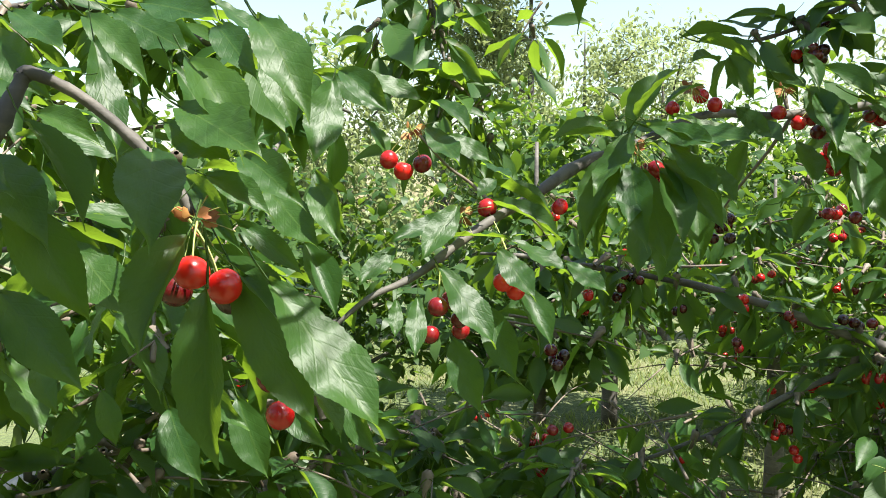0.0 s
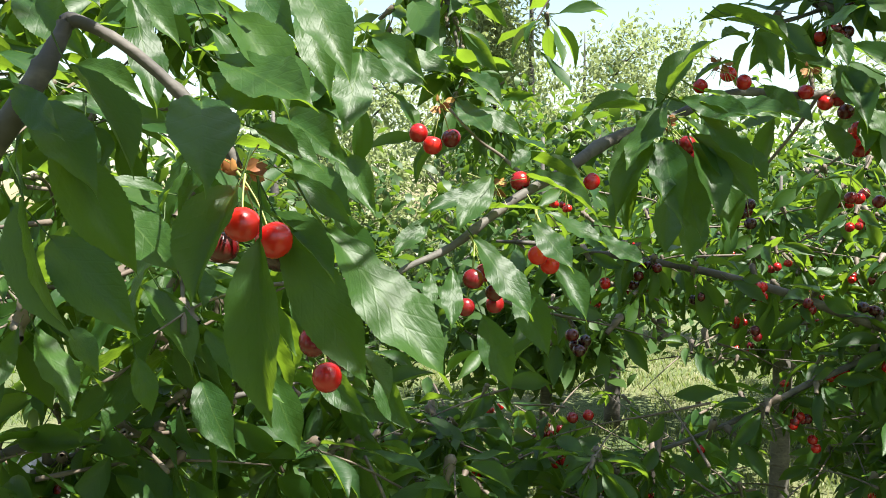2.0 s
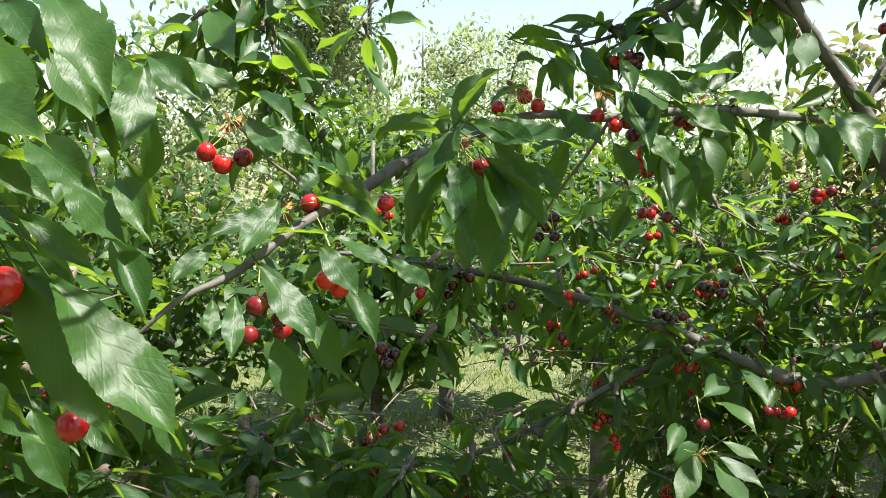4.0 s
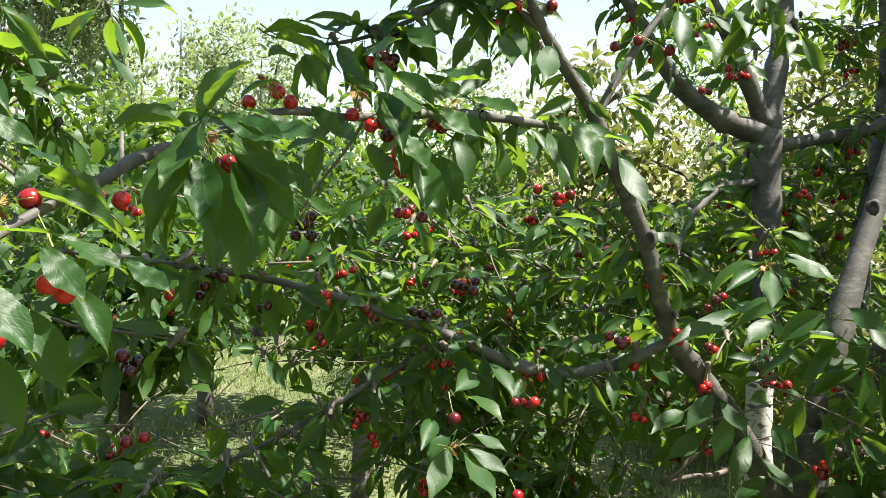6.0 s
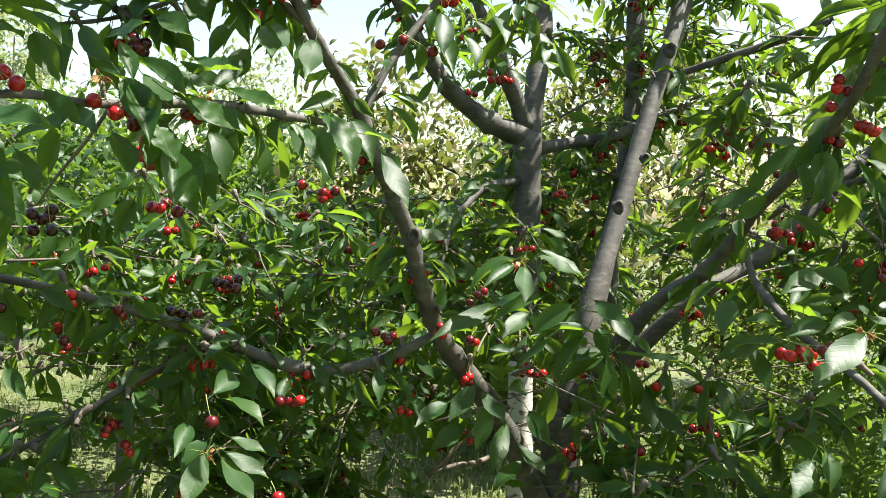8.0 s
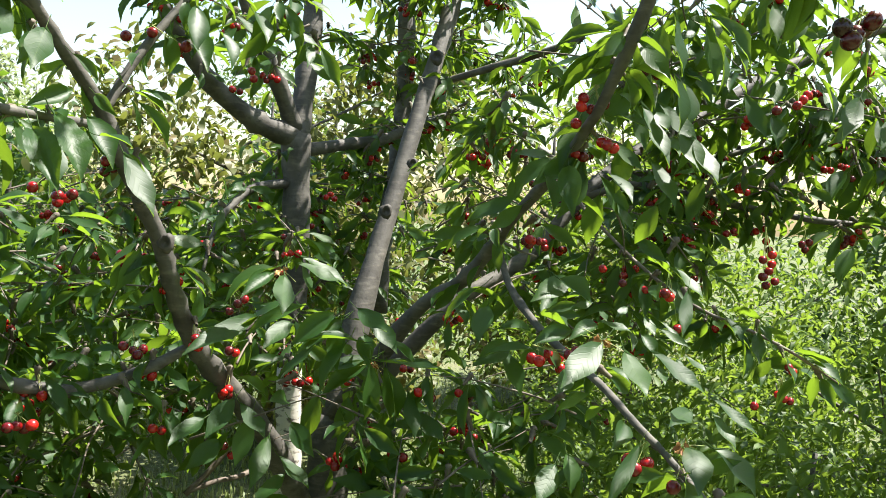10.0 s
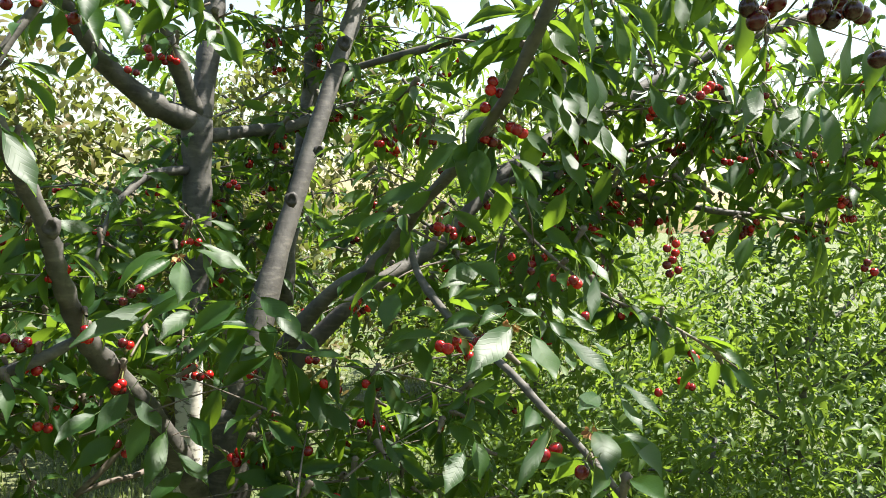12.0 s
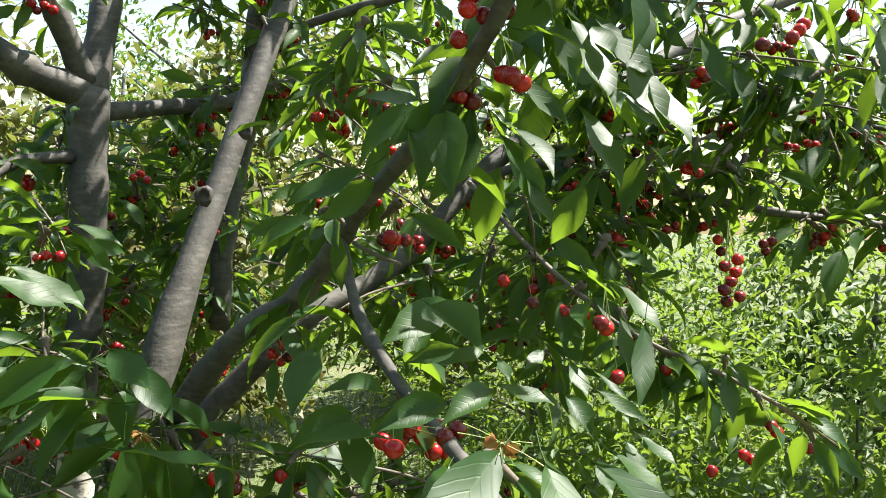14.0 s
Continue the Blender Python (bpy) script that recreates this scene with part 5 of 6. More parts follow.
COVER = [(1.848, 1.694, 1.591), (1.861, 1.676, 1.325), (1.783, 1.668, 1.437), (1.729, 1.403, 1.266), (1.830, 1.397, 1.175), (1.733, 1.449, 1.032), (1.601, 1.536, 1.254), (0.359, 2.400, 1.637), (0.572, 2.389, 1.597), (0.485, 2.318, 1.434), (0.235, 2.353, 1.534), (0.637, 2.345, 1.460), (0.320, 2.412, 1.357), (2.469, 0.613, 1.752), (2.590, 0.596, 1.730), (2.613, 0.558, 1.793)]
near_tree.spray([(1.445, 1.452, 1.212, 1.374, 1.467, 1.135, 0.065, -16), (1.478, 1.431, 1.174, 1.430, 1.431, 1.059, 0.073, -2), (1.422, 1.462, 1.121, 1.341, 1.484, 1.073, 0.060, -20), (1.557, 1.383, 1.150, 1.585, 1.340, 1.078, 0.065, 27), (1.388, 1.484, 1.172, 1.308, 1.506, 1.134, 0.057, 0), (1.512, 1.412, 1.201, 1.564, 1.359, 1.219, 0.057, 25), (1.545, 1.386, 1.032, 1.463, 1.408, 0.972, 0.073, 21)])
near_tree.spray([(1.456, 1.445, 1.200, 1.474, 1.374, 1.132, 0.068, -8), (1.512, 1.409, 1.123, 1.406, 1.354, 1.034, 0.073, -12), (1.534, 1.394, 1.071, 1.560, 1.316, 1.010, 0.073, -8)], 3)
# the whorls over the fruiting bough
near_tree.spray([(0.216, 1.033, 1.683, 0.149, 0.985, 1.578, 0.054, -14), (0.230, 1.031, 1.665, 0.219, 0.974, 1.584, 0.052, 4), (0.243, 1.029, 1.660, 0.259, 0.964, 1.546, 0.056, -8), (0.265, 1.024, 1.670, 0.330, 0.946, 1.591, 0.050, 10), (0.269, 1.021, 1.693, 0.317, 0.950, 1.628, 0.046, -12), (0.261, 1.021, 1.708, 0.355, 0.933, 1.689, 0.044, 6), (0.246, 1.024, 1.713, 0.312, 0.948, 1.685, 0.040, 14), (0.234, 1.025, 1.722, 0.253, 0.949, 1.786, 0.048, 10), (0.208, 1.033, 1.700, 0.123, 0.982, 1.709, 0.040, -6), (0.232, 1.028, 1.706, 0.170, 0.982, 1.630, 0.050, 8), (0.262, 1.025, 1.660, 0.287, 0.958, 1.579, 0.050, -18)])
near_tree.spray([(0.552, 1.249, 1.822, 0.607, 1.166, 1.771, 0.044, 8), (0.673, 1.197, 1.788, 0.715, 1.106, 1.764, 0.040, 4), (0.582, 1.249, 1.730, 0.582, 1.189, 1.665, 0.046, -16), (0.624, 1.225, 1.772, 0.674, 1.136, 1.724, 0.046, 10), (0.600, 1.244, 1.708, 0.638, 1.162, 1.648, 0.048, -10), (0.597, 1.247, 1.681, 0.620, 1.172, 1.617, 0.056, 6), (0.804, 1.121, 1.756, 0.823, 1.040, 1.689, 0.056, -12), (0.783, 1.138, 1.735, 0.783, 1.071, 1.668, 0.052, 14), (0.627, 1.214, 1.828, 0.651, 1.135, 1.816, 0.036, 10), (0.555, 1.255, 1.783, 0.561, 1.194, 1.720, 0.056, -8), (0.513, 1.260, 1.848, 0.543, 1.177, 1.869, 0.046, 8), (0.469, 1.291, 1.756, 0.491, 1.223, 1.712, 0.040, 4)])
# sunlit leaves at the top of the near bough
side_tree.spray([(-0.197, 0.660, 1.723, -0.142, 0.621, 1.661, 0.048, -14), (-0.194, 0.625, 1.683, -0.136, 0.603, 1.651, 0.048, 12), (-0.166, 0.762, 1.778, -0.115, 0.722, 1.714, 0.055, -8), (-0.205, 0.774, 1.776, -0.173, 0.749, 1.733, 0.038, 6), (-0.105, 0.861, 1.751, -0.052, 0.831, 1.712, 0.036, 10), (-0.240, 0.679, 1.772, -0.176, 0.658, 1.761, 0.043, 8), (-0.170, 0.817, 1.762, -0.137, 0.782, 1.698, 0.043, -10), (-0.133, 0.889, 1.635, -0.111, 0.853, 1.582, 0.036, 5), (-0.165, 0.699, 1.653, -0.118, 0.669, 1.620, 0.040, 12)])
whorl(side_tree, (-0.167, 0.569, 1.601), seed=0)
whorl(near_tree, (-0.037, 1.004, 1.707), seed=1)
whorl(near_tree, (0.019, 0.901, 1.606), seed=2)
whorl(near_tree, (0.238, 1.064, 1.693), seed=3)
whorl(near_tree, (0.342, 1.167, 1.785), seed=4)
whorl(near_tree, (0.710, 1.327, 1.201), seed=5)
whorl(near_tree, (1.385, 1.256, 1.517), seed=6)
whorl(near_tree, (1.641, 1.212, 1.299), seed=7)
whorl(near_tree, (1.387, 0.410, 1.304), seed=8)
whorl(near_tree, (0.526, 1.310, 1.804), seed=9)
whorl(near_tree, (0.671, 1.270, 1.787), seed=10)
whorl(near_tree, (1.377, 0.544, 1.450), seed=11)
# ---- upper limbs overhead, out of view, added to carry the shading leaves ----
over_0 = near_tree.limb("branch", [(1.537, 0.491, 2.225, 0.022), (1.050, 0.200, 2.750, 0.020), (0.700, -0.100, 2.850, 0.015), (0.300, -0.350, 2.800, 0.010)])
over_1 = near_tree.limb("branch", [(0.838, 1.382, 2.133, 0.022), (0.700, 1.100, 2.500, 0.020), (0.400, 0.700, 2.750, 0.015), (0.150, 0.250, 2.850, 0.010), (-0.050, -0.200, 2.800, 0.005)])
over_2 = near_tree.limb("branch", [(2.914, 1.815, 2.902, 0.022), (2.300, 1.200, 3.000, 0.020), (2.000, 0.600, 3.100, 0.015), (1.600, 0.000, 3.050, 0.010), (1.300, -0.600, 2.900, 0.005)])
over_3 = near_tree.limb("branch", [(1.389, 1.467, 2.211, 0.022), (1.400, 1.400, 2.600, 0.020), (1.200, 1.000, 2.900, 0.015), (0.900, 0.500, 3.050, 0.010)])
over_4 = near_tree.limb("branch", [(3.657, 0.345, 2.440, 0.022), (2.900, -0.100, 2.600, 0.020), (2.500, -0.600, 2.800, 0.015), (1.900, -0.900, 2.800, 0.010)])
over_s = side_tree.limb("branch", [(-1.050, 1.050, 2.200, 0.040), (-0.800, 0.700, 2.500, 0.030), (-0.450, 0.350, 2.700, 0.020), (-0.100, 0.000, 2.750, 0.010)])
GAPS += [((0.225, 1.004, 1.686), 0.16), ((0.180, 0.803, 1.669), 0.20), ((0.025, 0.800, 1.583), 0.20), ((-0.032, 0.904, 1.701), 0.18), ((0.504, 1.155, 1.722), 0.16), ((1.263, 1.153, 1.229), 0.13), ((1.492, 1.364, 1.161), 0.14), ((1.682, 1.540, 1.103), 0.15), ((1.873, 1.716, 1.046), 0.15), ((1.541, 1.388, 1.130), 0.12), ((1.576, 1.403, 1.129), 0.12), ((1.797, 1.620, 1.053), 0.12), ((0.633, 1.179, 1.290), 0.15), ((0.474, 1.057, 1.703), 0.15), ((1.091, 0.422, 1.444), 0.22), ((0.816, 0.303, 1.493), 0.20), ((1.219, 0.511, 1.552), 0.25), ((1.817, 1.665, 1.852), 0.20), ((1.586, 1.452, 1.819), 0.20), ((1.373, 1.815, 1.951), 0.20), ((2.413, 2.019, 2.077), 0.15), ((2.086, 1.743, 1.977), 0.15), ((0.888, 2.183, 1.112), 0.20), ((0.472, 2.312, 1.095), 0.25), ((0.627, 3.142, 0.913), 0.30), ((0.254, 1.291, 1.317), 0.10), ((0.302, 1.539, 1.262), 0.12), ((0.351, 1.787, 1.208), 0.14), ((0.429, 2.185, 1.121), 0.16), ((0.315, 1.488, 1.271), 0.10), ((0.409, 1.980, 1.162), 0.15), ((0.658, 1.621, 1.090), 0.12), ((0.802, 1.996, 0.971), 0.14)]
STONES_AT = (-2.52, 4.95)
SUNLIT += [(-0.147, 0.984, 1.710), (-0.189, 0.704, 1.693), (-0.149, 0.582, 1.658), (-0.237, 0.644, 1.711), (-0.213, 0.907, 1.786), (-0.292, 0.857, 1.787), (-0.008, 0.880, 1.593), (-0.071, 0.859, 1.556), (0.026, 0.848, 1.514), (-0.025, 0.837, 1.498), (0.222, 1.022, 1.626), (0.327, 1.051, 1.620), (0.004, 0.984, 1.691), (0.344, 1.064, 1.709), (-0.049, 0.478, 1.526), (0.574, 1.204, 1.703), (0.157, 0.918, 1.538), (-0.062, 0.986, 1.756), (-0.180, 0.957, 1.796), (0.585, 1.248, 1.814)]
SUNLIT += [(0.680, 1.309, 1.160), (0.742, 1.272, 1.162), (0.773, 1.279, 1.210), (0.926, 1.356, 1.892), (0.876, 1.387, 1.923), (0.660, 1.228, 1.759), (0.707, 1.204, 1.827), (0.589, 1.202, 1.798), (1.088, 1.333, 1.665), (1.358, 1.223, 1.474), (1.443, 1.198, 1.514), (1.292, 1.352, 1.388), (2.115, 1.942, 0.973), (2.114, 1.937, 0.845), (2.211, 2.005, 2.222), (2.071, 1.963, 2.019), (1.469, 1.497, 1.242), (1.435, 1.519, 1.282), (1.211, 1.454, 1.588)]
SUNLIT += [(1.335, 0.556, 1.414), (1.453, 0.436, 1.333), (1.489, 0.370, 1.340), (1.343, 0.488, 1.251), (1.698, 0.518, 1.471), (1.482, 0.380, 1.317), (2.060, 0.233, 1.917), (2.592, 1.477, 2.052), (1.573, 0.578, 1.414), (1.849, 1.107, 1.160), (1.905, 1.000, 1.152), (2.738, 0.534, 1.588), (2.346, 0.622, 1.466), (1.597, 0.533, 1.386)]
SUNLIT += [(1.583, 0.673, 1.478), (1.869, 0.561, 1.518), (1.858, 0.579, 1.469), (1.800, 0.577, 1.419), (1.781, 0.615, 1.432), (1.714, 0.523, 1.364), (1.727, 0.498, 1.374), (1.648, 0.540, 1.358), (1.759, 0.548, 1.412), (1.708, 0.648, 1.462), (2.381, 0.429, 1.285), (1.511, 1.245, 1.512), (1.742, 0.609, 1.788), (1.805, 0.922, 1.810), (1.809, 0.685, 1.641), (1.994, 1.162, 1.201), (2.008, 1.135, 1.192), (2.046, 1.282, 1.277), (2.082, 1.237, 1.579), (2.157, 1.912, 0.986)]
knot(near_tree, (2.131, 1.576, 1.652), 0.030)
knot(near_tree, (2.241, 1.564, 1.802), 0.026)
knot(near_tree, (2.400, 1.599, 2.160), 0.034)
knot(near_tree, (1.243, 1.446, 1.564), 0.028)
knot(near_tree, (1.182, 1.450, 1.653), 0.022)

# ---- leaves along the limbs ----
n = near_tree
BARE = np.concatenate([limb_f, limb_h, limb_b, limb_k, limb_n, limb_m, limb_l, limb_f2, limb_h2, limb_t1, limb_t2, limb_t3, limb_t4, limb_t6, trunk_t, foot_t, stem_path])
n.clothe(limb_d, 0.055, 0.105, 0.3, 0.0, 0.3, 0.40)
n.clothe(limb_d, 0.07, 0.10, 0.1, 0.42, 0.2)
n.clothe(limb_e, 0.024, 0.11, 0.2, 0.1, 0.5)
n.clothe(limb_h, 0.024, 0.10, 0.3, 0.05, 0.45)
n.clothe(limb_h2, 0.024, 0.1, 0.3, 0.0, 0.4)
n.clothe(limb_f, 0.045, 0.10, 0.4, 0.28, 0.5)
n.clothe(limb_f2, 0.04, 0.1, 0.4, 0.1, 0.5)
n.clothe(limb_b, 0.12, 0.1, 0.4, 0.5, 0.5)
n.clothe(limb_k, 0.055, 0.105, 0.2, 0.3, 0.4)
n.clothe(limb_n, 0.05, 0.105, 0.4, 0.25, 0.5)
n.clothe(limb_m, 0.022, 0.105, 0.7, 0.1, 0.5)
n.clothe(limb_m2, 0.022, 0.105, 0.7, 0.1, 0.5)
n.clothe(limb_l, 0.045, 0.095, 0.2, 0.1, 0.25)
n.clothe(twig_m3, 0.03, 0.1, 0.3, 0.1, 0.35)
limed_tree.clothe(limb_t1, 0.035, 0.105, 0.4, 0.35, 0.5)
limed_tree.clothe(limb_t2, 0.03, 0.105, 0.4, 0.42, 0.5)
limed_tree.clothe(limb_t3, 0.028, 0.105, 0.4, 0.3, 0.5)
limed_tree.clothe(limb_t4, 0.03, 0.105, 0.4, 0.3, 0.5)
limed_tree.clothe(limb_t5, 0.03, 0.105, 0.4, 0.2, 0.4)
limed_tree.clothe(limb_t6, 0.06, 0.105, 0.4, 0.3, 0.5)
limed_tree.clothe(limb_t7, 0.04, 0.105, 0.4, 0.1, 0.5)
side_tree.clothe(limb_u, 0.032, 0.12, 0.05, 0.1, 0.5)
side_tree.clothe(limb_v, 0.03, 0.12, 0.05, 0.3, 0.5)
side_tree.clothe(limb_w, 0.035, 0.11, 0.2, 0.1, 0.4)
side_tree.clothe(limb_a, 0.06, 0.11, 0.0, 0.1, 0.3, 0.4)

# ---- fuller parts of the crowns ----
n.fill((0.95, 2.25, 1.3), (0.6, 0.35, 0.45), 80, 0.35, 0.095, 0.2)
n.fill((1.3, 1.95, 1.1), (0.4, 0.35, 0.5), 80, 0.35, 0.095, 0.2)
n.fill((1.9, 1.1, 0.95), (0.45, 0.3, 0.35), 60, 0.35, 0.1, 0.2)
n.fill((2.5, 1.1, 1.65), (0.6, 0.4, 0.35), 60, 0.35, 0.1, 0.4)
limed_tree.fill((2.7, 2.4, 1.45), (0.7, 0.5, 0.5), 90, 0.35, 0.1, 0.25)
limed_tree.fill((2.9, 1.9, 2.35), (0.5, 0.4, 0.4), 50, 0.35, 0.1, 0.3)
limed_tree.fill((1.9, 2.6, 1.3), (0.5, 0.4, 0.5), 70, 0.35, 0.1, 0.25)
side_tree.fill((-0.64, 1.35, 1.7), (0.32, 0.4, 0.4), 34, 0.3, 0.115, 0.02)
n.fill((2.6, 0.62, 2.12), (0.45, 0.4, 0.15), 20, 0.3, 0.11, 0.2, (0, 0, -0.5))
n.fill((1.45, 1.35, 1.18), (0.2, 0.15, 0.15), 5, 0.3, 0.11, 0.15)
limed_tree.clothe(trunk_t, 0.045, 0.105, 0.3, 0.1, 0.5)
n.fill((2.98, 0.26, 1.97), (0.5, 0.4, 0.24), 42, 0.3, 0.11, 0.3, (0, 0, -0.6))
side_tree.fill((-0.35, 1.3, 1.05), (0.4, 0.4, 0.4), 70, 0.3, 0.11, 0.1)
side_tree.fill((0.15, 1.75, 1.05), (0.4, 0.3, 0.35), 60, 0.3, 0.11, 0.15)
for c in HANGING:
    side_tree.fill(c, (0.08, 0.08, 0.06), 1, 0.2, 0.125, 0.0, (0, 0, -1.2))
for c in COVER:
    n.fill(c, (0.09, 0.09, 0.09), 3, 0.2, 0.1, 0.2)
for c in ABOVE:
    n.fill(c, (0.16, 0.16, 0.12), 7, 0.28, 0.115, 0.2, (0, 0, -0.5))
n.fill((0.7, 2.2, 1.0), (0.6, 0.3, 0.22), 50, 0.35, 0.1, 0.15)
# an unseen roof of leaves, added overhead for shade; the sun falls through in patches
for path in (over_0, over_1, over_2, over_3, over_4):
    n.clothe(path, 0.08, 0.115, 0.15, 0.1, 0.5)
side_tree.clothe(over_s, 0.15, 0.115, 0.1, 0.1, 0.5)
n.fill((0.75, 0.15, 2.75), (0.75, 0.65, 0.25), 46, 0.35, 0.115, 0.1)
n.fill((1.7, 0.3, 2.85), (0.7, 0.8, 0.3), 42, 0.35, 0.115, 0.1)
n.fill((2.5, 0.6, 2.8), (0.6, 0.8, 0.3), 36, 0.35, 0.115, 0.1)
n.fill((0.2, 0.15, 2.75), (0.42, 0.38, 0.2), 60, 0.35, 0.115, 0.1)
n.fill((1.0, 1.1, 2.78), (0.45, 0.4, 0.18), 28, 0.35, 0.115, 0.1)
n.fill((0.45, 0.75, 2.75), (0.3, 0.3, 0.15), 6, 0.35, 0.115, 0.1)
side_tree.fill((-0.42, 0.98, 1.52), (0.2, 0.2, 0.16), 16, 0.25, 0.115, 0.0)
# leaves just above the view, added to shade the near bough
side_tree.fill((-0.10, 0.40, 1.88), (0.2, 0.08, 0.05), 18, 0.22, 0.115, 0.0)
# more unseen leaves on the sun's way, to shade the fruiting branch
n.fill((0.55, 0.95, 2.32), (0.28, 0.25, 0.1), 38, 0.3, 0.115, 0.1)
n.fill((1.27, 0.12, 1.99), (0.1, 0.1, 0.03), 4, 0.2, 0.11, 0.0)
n.fill((0.75, 1.35, 2.48), (0.35, 0.3, 0.12), 38, 0.3, 0.115, 0.1)
n.fill((0.6, 0.75, 2.7), (0.35, 0.3, 0.2), 20, 0.35, 0.115, 0.1)
limed_tree.fill((2.45, 1.75, 2.8), (0.5, 0.45, 0.22), 10, 0.35, 0.115, 0.1)
limed_tree.fill((2.6, 2.1, 2.95), (0.8, 0.6, 0.35), 40, 0.35, 0.115, 0.1)
for tree in (near_tree, limed_tree, side_tree):
    tree.grow()

# ---- the ground ----
def ground():
    bm = bmesh.new()
    bmesh.ops.create_grid(bm, x_segments=120, y_segments=120, size=1.0)
    for v in bm.verts:
        x, y = v.co.x, v.co.y
        v.co.x, v.co.y = 400 * x * abs(x) ** 2, 400 * y * abs(y) ** 2
        near = math.hypot(v.co.x, v.co.y)
        v.co.z = 0.04 * noise.noise(Vector((v.co.x * 0.7, v.co.y * 0.7, 0))) if near < 60 else 0
    me = bpy.data.meshes.new("ground")
    bm.to_mesh(me)
    bm.free()
    me.materials.append(GROUND)
    return tagged(new("ground", me), "sunlit orchard floor of dry grass and weeds", "ground", kind="structure")


ground_ob = ground()


# ---- trees further off ----
def far_tree(place, height, width, leaf, size, count, material, label, category="tree", trunk=0.1, clear=0.7, name="orchard_tree", lean=0.0, seed=1):
    """A tree with a tapered trunk, limbs and a crown of many leaves set in clumps."""
    r = random.Random(seed)
    base = Vector((*place, 0))
    ob = thing(name, base, label, category, "distant trees")
    spine = smooth_path([(0, 0, -0.05, trunk * 1.3), (0.02, 0, clear, trunk), (lean * 0.5, 0.03, height * 0.5, trunk * 0.7), (lean, 0, height * 0.95, 0.015)], 4)
    v, f = tube(spine, 10, 0.06, seed)
    part("trunk", mesh_of("trunk", v, f, BARK), ob)
    mats, picks = [], []
    for i in range(14):
        low = clear / height + 0.02
        u = low + (0.88 - low) * (i + r.random()) / 14
        s = spine[min(int(u * len(spine)), len(spine) - 1)]
        az = r.uniform(0, 6.28)
        reach = width * 0.5 * math.sin(math.pi * min(0.95, 0.25 + 0.7 * (1 - u))) * r.uniform(0.7, 1.1)
        tip = Vector((s[0] + math.cos(az) * reach, s[1] + math.sin(az) * reach, s[2] + reach * r.uniform(0.1, 0.8)))
        mid = (Vector(s[:3]) + tip) / 2 + Vector((0, 0, -0.05))
        lv, lf = tube(smooth_path([(*s[:3], trunk * 0.35), (*mid, trunk * 0.22), (*tip, 0.006)], 4), 6, 0.06, seed + i)
        part("limb", mesh_of("limb", lv, lf, BARK), ob)
        for j in range(count // 14 // 12):
            c = Vector(s[:3]).lerp(tip, r.uniform(0.25, 1.05)) + Vector((r.gauss(0, 0.16), r.gauss(0, 0.16), r.gauss(0, 0.2))) * width * 0.45
            if c.z < clear * 0.8:
                c.z = clear + r.uniform(0, 0.4)
            axis = Vector((r.gauss(0, 0.6) + 0.5 * math.cos(az), r.gauss(0, 0.6) + 0.5 * math.sin(az), r.gauss(0.45, 0.5))).normalized()
            side = axis.orthogonal().normalized()
            for k in range(12):                        # twelve leaves that spiral up one twig
                side.rotate(Matrix.Rotation(2.4 + r.uniform(-0.3, 0.3), 3, axis))
                b = c + axis * (size * (0.36 * k - 2.1)) + side * size * 0.1
                d = (side + axis * r.uniform(0.2, 0.9) + Vector((0, 0, r.gauss(-0.25, 0.3)))).normalized()
                z = (Vector((0, 0, 1)) - d * d.z + Vector((r.gauss(0, 0.4), r.gauss(0, 0.4), 0))).normalized()
                y = z.cross(d).normalized()
                z = d.cross(y)
                n = size * r.uniform(0.7, 1.25)
                m = np.eye(4)
                m[:3, 0], m[:3, 1], m[:3, 2], m[:3, 3] = d * n, y * n * leaf, z * n, b + base
                mats.append(m)
                picks.append(r.randrange(len(FORMS)))
    joined("crown", SMALL if size < 0.08 else TINY, picks, mats, material, ob)
    return ob


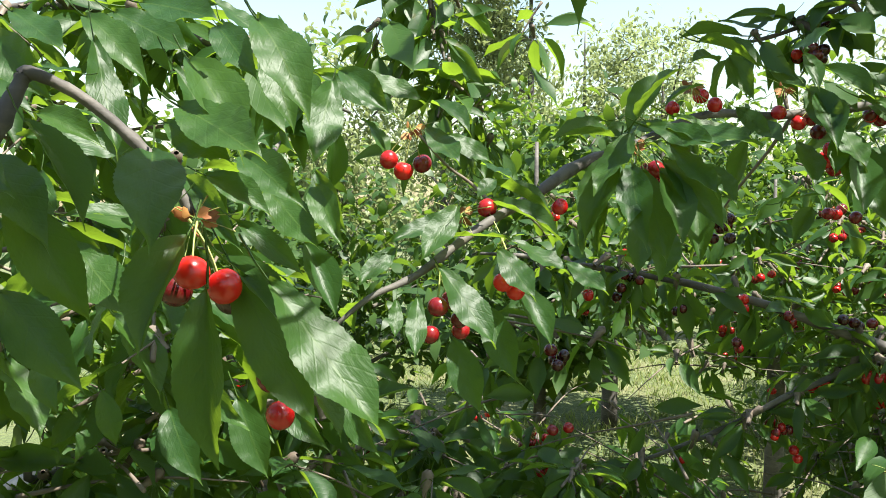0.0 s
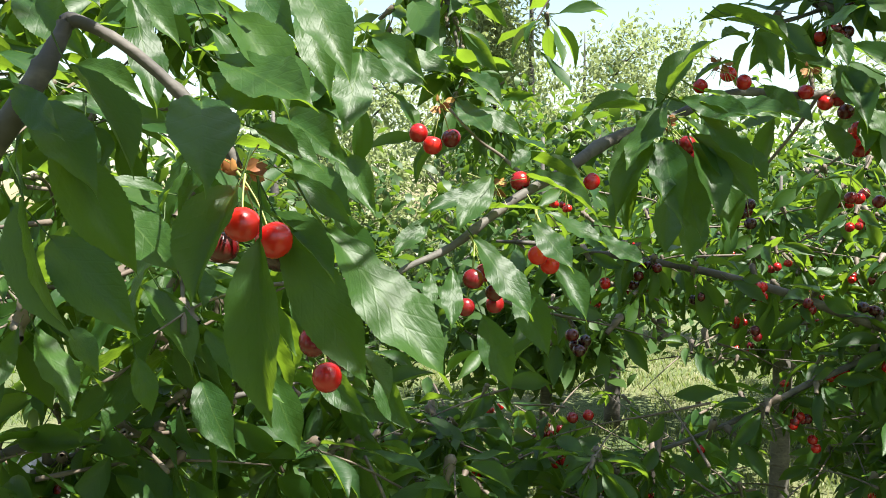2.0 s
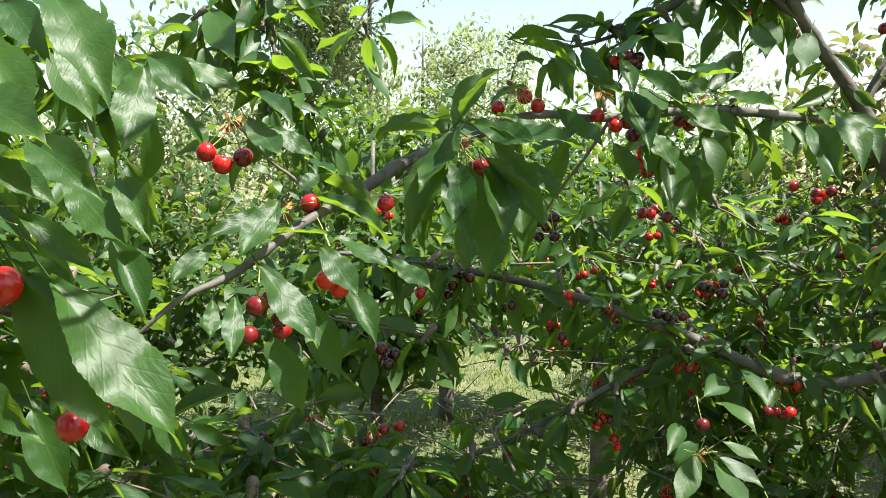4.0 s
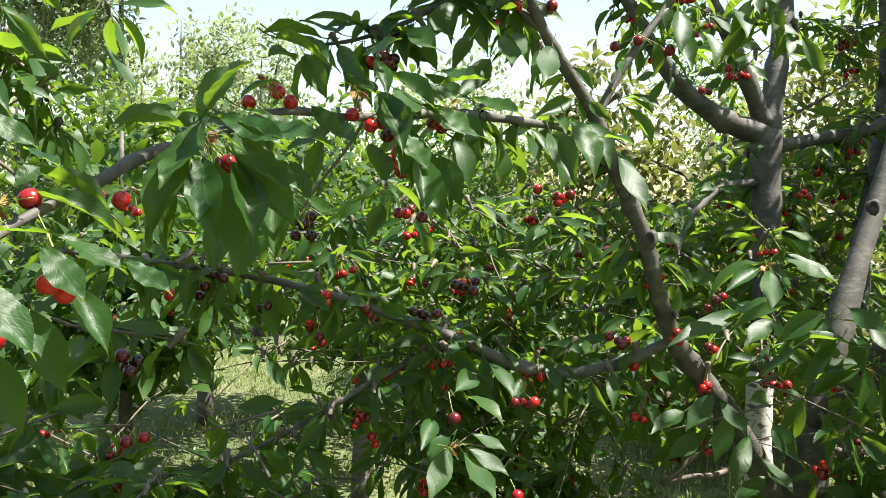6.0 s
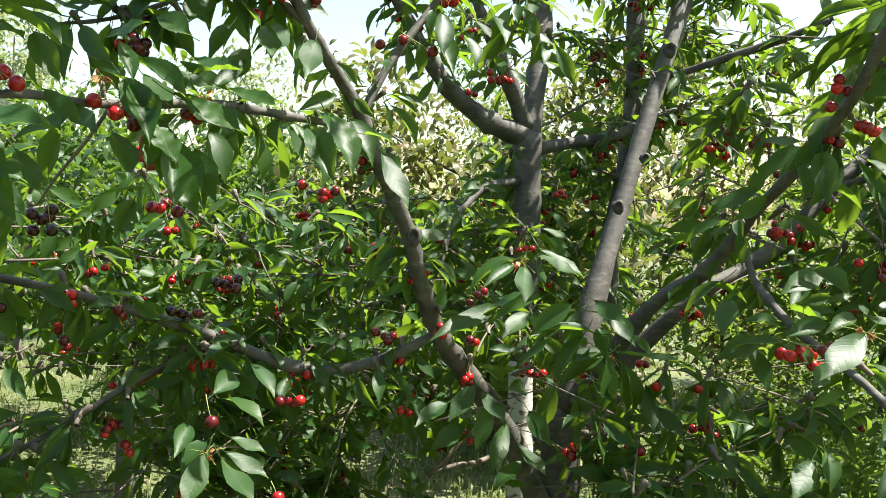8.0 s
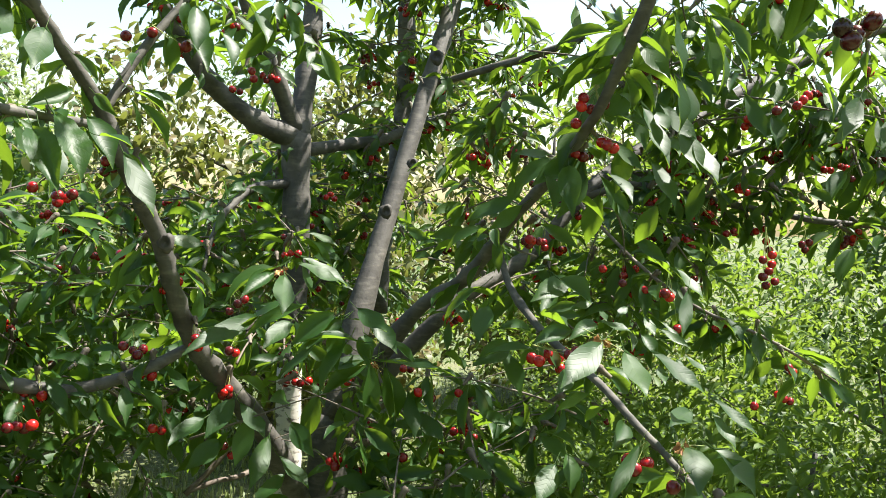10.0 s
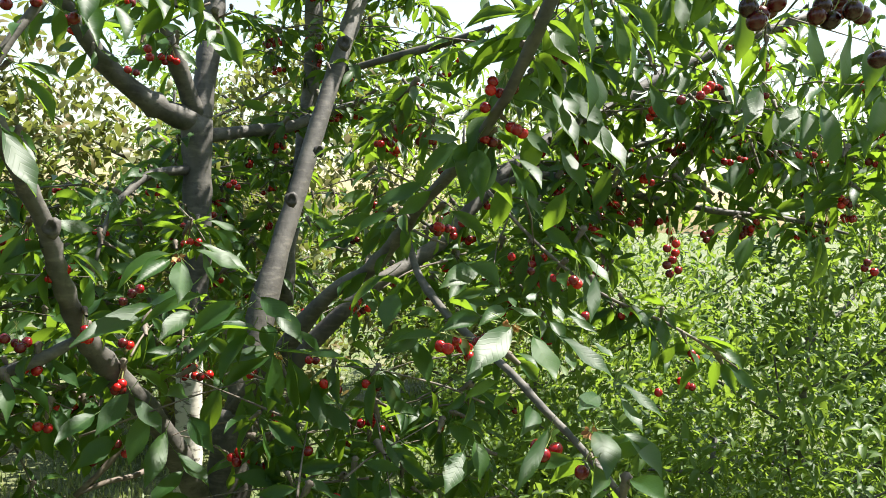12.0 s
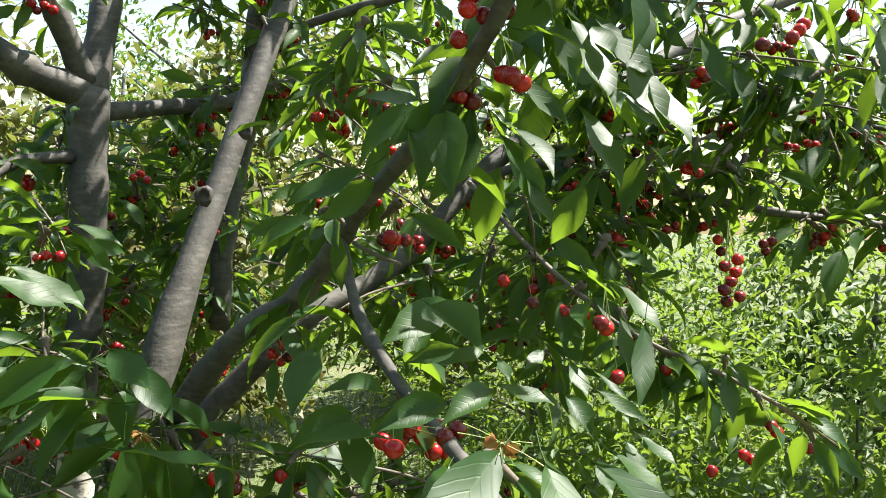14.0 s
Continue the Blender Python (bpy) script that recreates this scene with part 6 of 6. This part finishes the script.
ORCHARD = (
    (YOUNG_AT, 2.4, 2.4, 0.42, 0.1, 7000, LEAF_FAR, "young cherry tree with a bare straight trunk", "cherry tree", 0.1, 1.05),
    (SMALL_AT, 1.9, 1.6, 0.42, 0.09, 4000, LEAF_FAR, "small cherry tree with a pale sunlit trunk", "cherry tree", 0.085, 0.85),
    ((-0.9, 4.4), 2.3, 2.4, 0.42, 0.11, 7000, LEAF_FAR, "leafy dark green cherry tree", "cherry tree", 0.1, 0.5),
    ((0.42, 3.8), 2.05, 1.0, 0.42, 0.12, 2200, LEAF_FAR, "slender dark green cherry tree", "cherry tree", 0.05, 0.95),
    ((3.4, 6.0), 2.3, 2.8, 0.42, 0.1, 9000, LEAF_FAR, "leafy green orchard tree beyond the first row", "cherry tree", 0.1, 0.5),
    ((4.4, 4.4), 2.55, 2.8, 0.42, 0.1, 14000, LEAF_RUST, "small tree with yellowing and rusty leaf tips", "tree", 0.09, 0.4),
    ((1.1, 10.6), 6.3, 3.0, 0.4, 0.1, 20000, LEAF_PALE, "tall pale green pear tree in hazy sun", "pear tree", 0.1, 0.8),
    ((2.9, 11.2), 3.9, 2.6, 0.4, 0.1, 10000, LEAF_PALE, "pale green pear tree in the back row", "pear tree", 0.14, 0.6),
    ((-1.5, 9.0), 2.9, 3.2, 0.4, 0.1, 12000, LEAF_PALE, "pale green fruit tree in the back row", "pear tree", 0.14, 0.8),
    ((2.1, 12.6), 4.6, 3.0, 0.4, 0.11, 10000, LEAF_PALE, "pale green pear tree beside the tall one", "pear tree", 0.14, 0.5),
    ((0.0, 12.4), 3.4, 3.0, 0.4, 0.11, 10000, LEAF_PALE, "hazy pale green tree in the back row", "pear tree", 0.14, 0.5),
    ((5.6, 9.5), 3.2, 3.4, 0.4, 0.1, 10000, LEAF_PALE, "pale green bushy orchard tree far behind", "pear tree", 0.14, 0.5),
    ((8.0, 7.0), 3.4, 3.6, 0.4, 0.1, 10000, LEAF_FAR, "green orchard tree far behind the row", "tree", 0.14, 0.5),
    ((7.2, 3.6), 2.7, 3.2, 0.45, 0.1, 9000, LEAF_RUST, "green orchard tree with rusty young shoots", "tree", 0.12, 0.4),
    ((4.5, 1.7), 1.85, 2.6, 0.34, 0.062, 16000, LEAF_SHRUB, "dense sunlit yellow-green shrub", "shrub", 0.05, 0.12),
    ((3.9, 0.3), 1.6, 2.2, 0.34, 0.056, 13000, LEAF_SHRUB, "bright yellow-green bush in full sun", "shrub", 0.05, 0.12),
    ((2.95, 0.5), 1.0, 1.5, 0.34, 0.06, 6500, LEAF_SHRUB, "low bright yellow-green bush under the cherry boughs", "shrub", 0.03, 0.1),
    ((3.9, -1.3), 1.75, 2.2, 0.36, 0.07, 13000, LEAF_SHRUB, "leafy yellow-green bush beside the row", "shrub", 0.05, 0.12),
    # three unseen trees, added behind and beside the camera to hold back skylight
    ((-1.8, -3.4), 2.8, 3.0, 0.42, 0.12, 6000, LEAF_FAR, "green cherry tree in the row across the grass", "cherry tree", 0.1, 0.5),
    ((1.0, -3.7), 2.9, 3.0, 0.42, 0.12, 6000, LEAF_FAR, "green cherry tree in the row across the grass", "cherry tree", 0.1, 0.5),
    ((-4.2, -0.6), 2.8, 3.0, 0.42, 0.12, 6000, LEAF_FAR, "green cherry tree at the near end of the row", "cherry tree", 0.1, 0.5),
    ((6.6, 0.0), 3.3, 3.2, 0.45, 0.1, 12000, LEAF_FAR, "bushy green orchard tree behind the shrubs", "tree", 0.14, 0.5),
)
for i, (at, *size, label, kind, trunk, clear) in enumerate(ORCHARD):
    far_tree(at, *size, label, kind, trunk, clear, "shrub" if kind == "shrub" else "orchard_tree", 0.0, 3 + i)


# ---- grass, weeds and stones ----
def grass(count, seed=5):
    r = random.Random(seed)
    blade = leaf_shape(3, 1, 0.5, 0.3, 0.0, False, False)
    mats = []
    for i in range(count):
        d, az = r.uniform(2.5, 11.0), radians(r.uniform(-40, 105))
        c = Vector((d * math.sin(az), d * math.cos(az), -0.02))
        if noise.noise(c * 0.9) < -0.25:
            continue
        for k in range(4):
            q = r.uniform(0, 6.28)
            up = Vector((math.cos(q) * 0.5, math.sin(q) * 0.5, 1)).normalized()
            y = up.cross(Vector((math.sin(q), math.cos(q), 0.2))).normalized()
            n = r.uniform(0.05, 0.16)
            m = np.eye(4)
            m[:3, 0], m[:3, 1], m[:3, 2] = up * n, y * 0.012, up.cross(y) * n
            m[:3, 3] = c + Vector((r.gauss(0, 0.05), r.gauss(0, 0.05), 0))
            mats.append(m)
    ob = joined("grass", [blade], [0] * len(mats), mats, GRASS, None, "sunlit dry and green orchard grass")
    return tagged(ob, "sunlit dry and green orchard grass", "grass", kind="stuff")


grass(16000)


def stone(at, size, seed):
    bm = bmesh.new()
    bmesh.ops.create_icosphere(bm, subdivisions=3, radius=0.5)
    for v in bm.verts:
        v.co *= 1 + 0.35 * noise.noise(v.co * 2.2 + Vector((seed * 7.1, 0, 0))) + 0.1 * noise.noise(v.co * 7.0)
        v.co = Vector((v.co.x * size, v.co.y * size * 0.8, max(v.co.z, -0.3) * size * 0.7))
    me = bpy.data.meshes.new("stone")
    bm.to_mesh(me)
    bm.free()
    me.materials.append(STONE)
    ob = new("stone", me)
    ob.location = (*at, 0.18 * size)
    return tagged(ob, "weathered pale grey field stone on the grass", "stone", "stones by the tree")


for i, (dx, dy, size) in enumerate(((0, 0, 0.42), (0.34, 0.08, 0.3), (-0.36, 0.12, 0.36), (0.1, 0.34, 0.33))):
    stone((STONES_AT[0] + dx, STONES_AT[1] + dy), size, i)
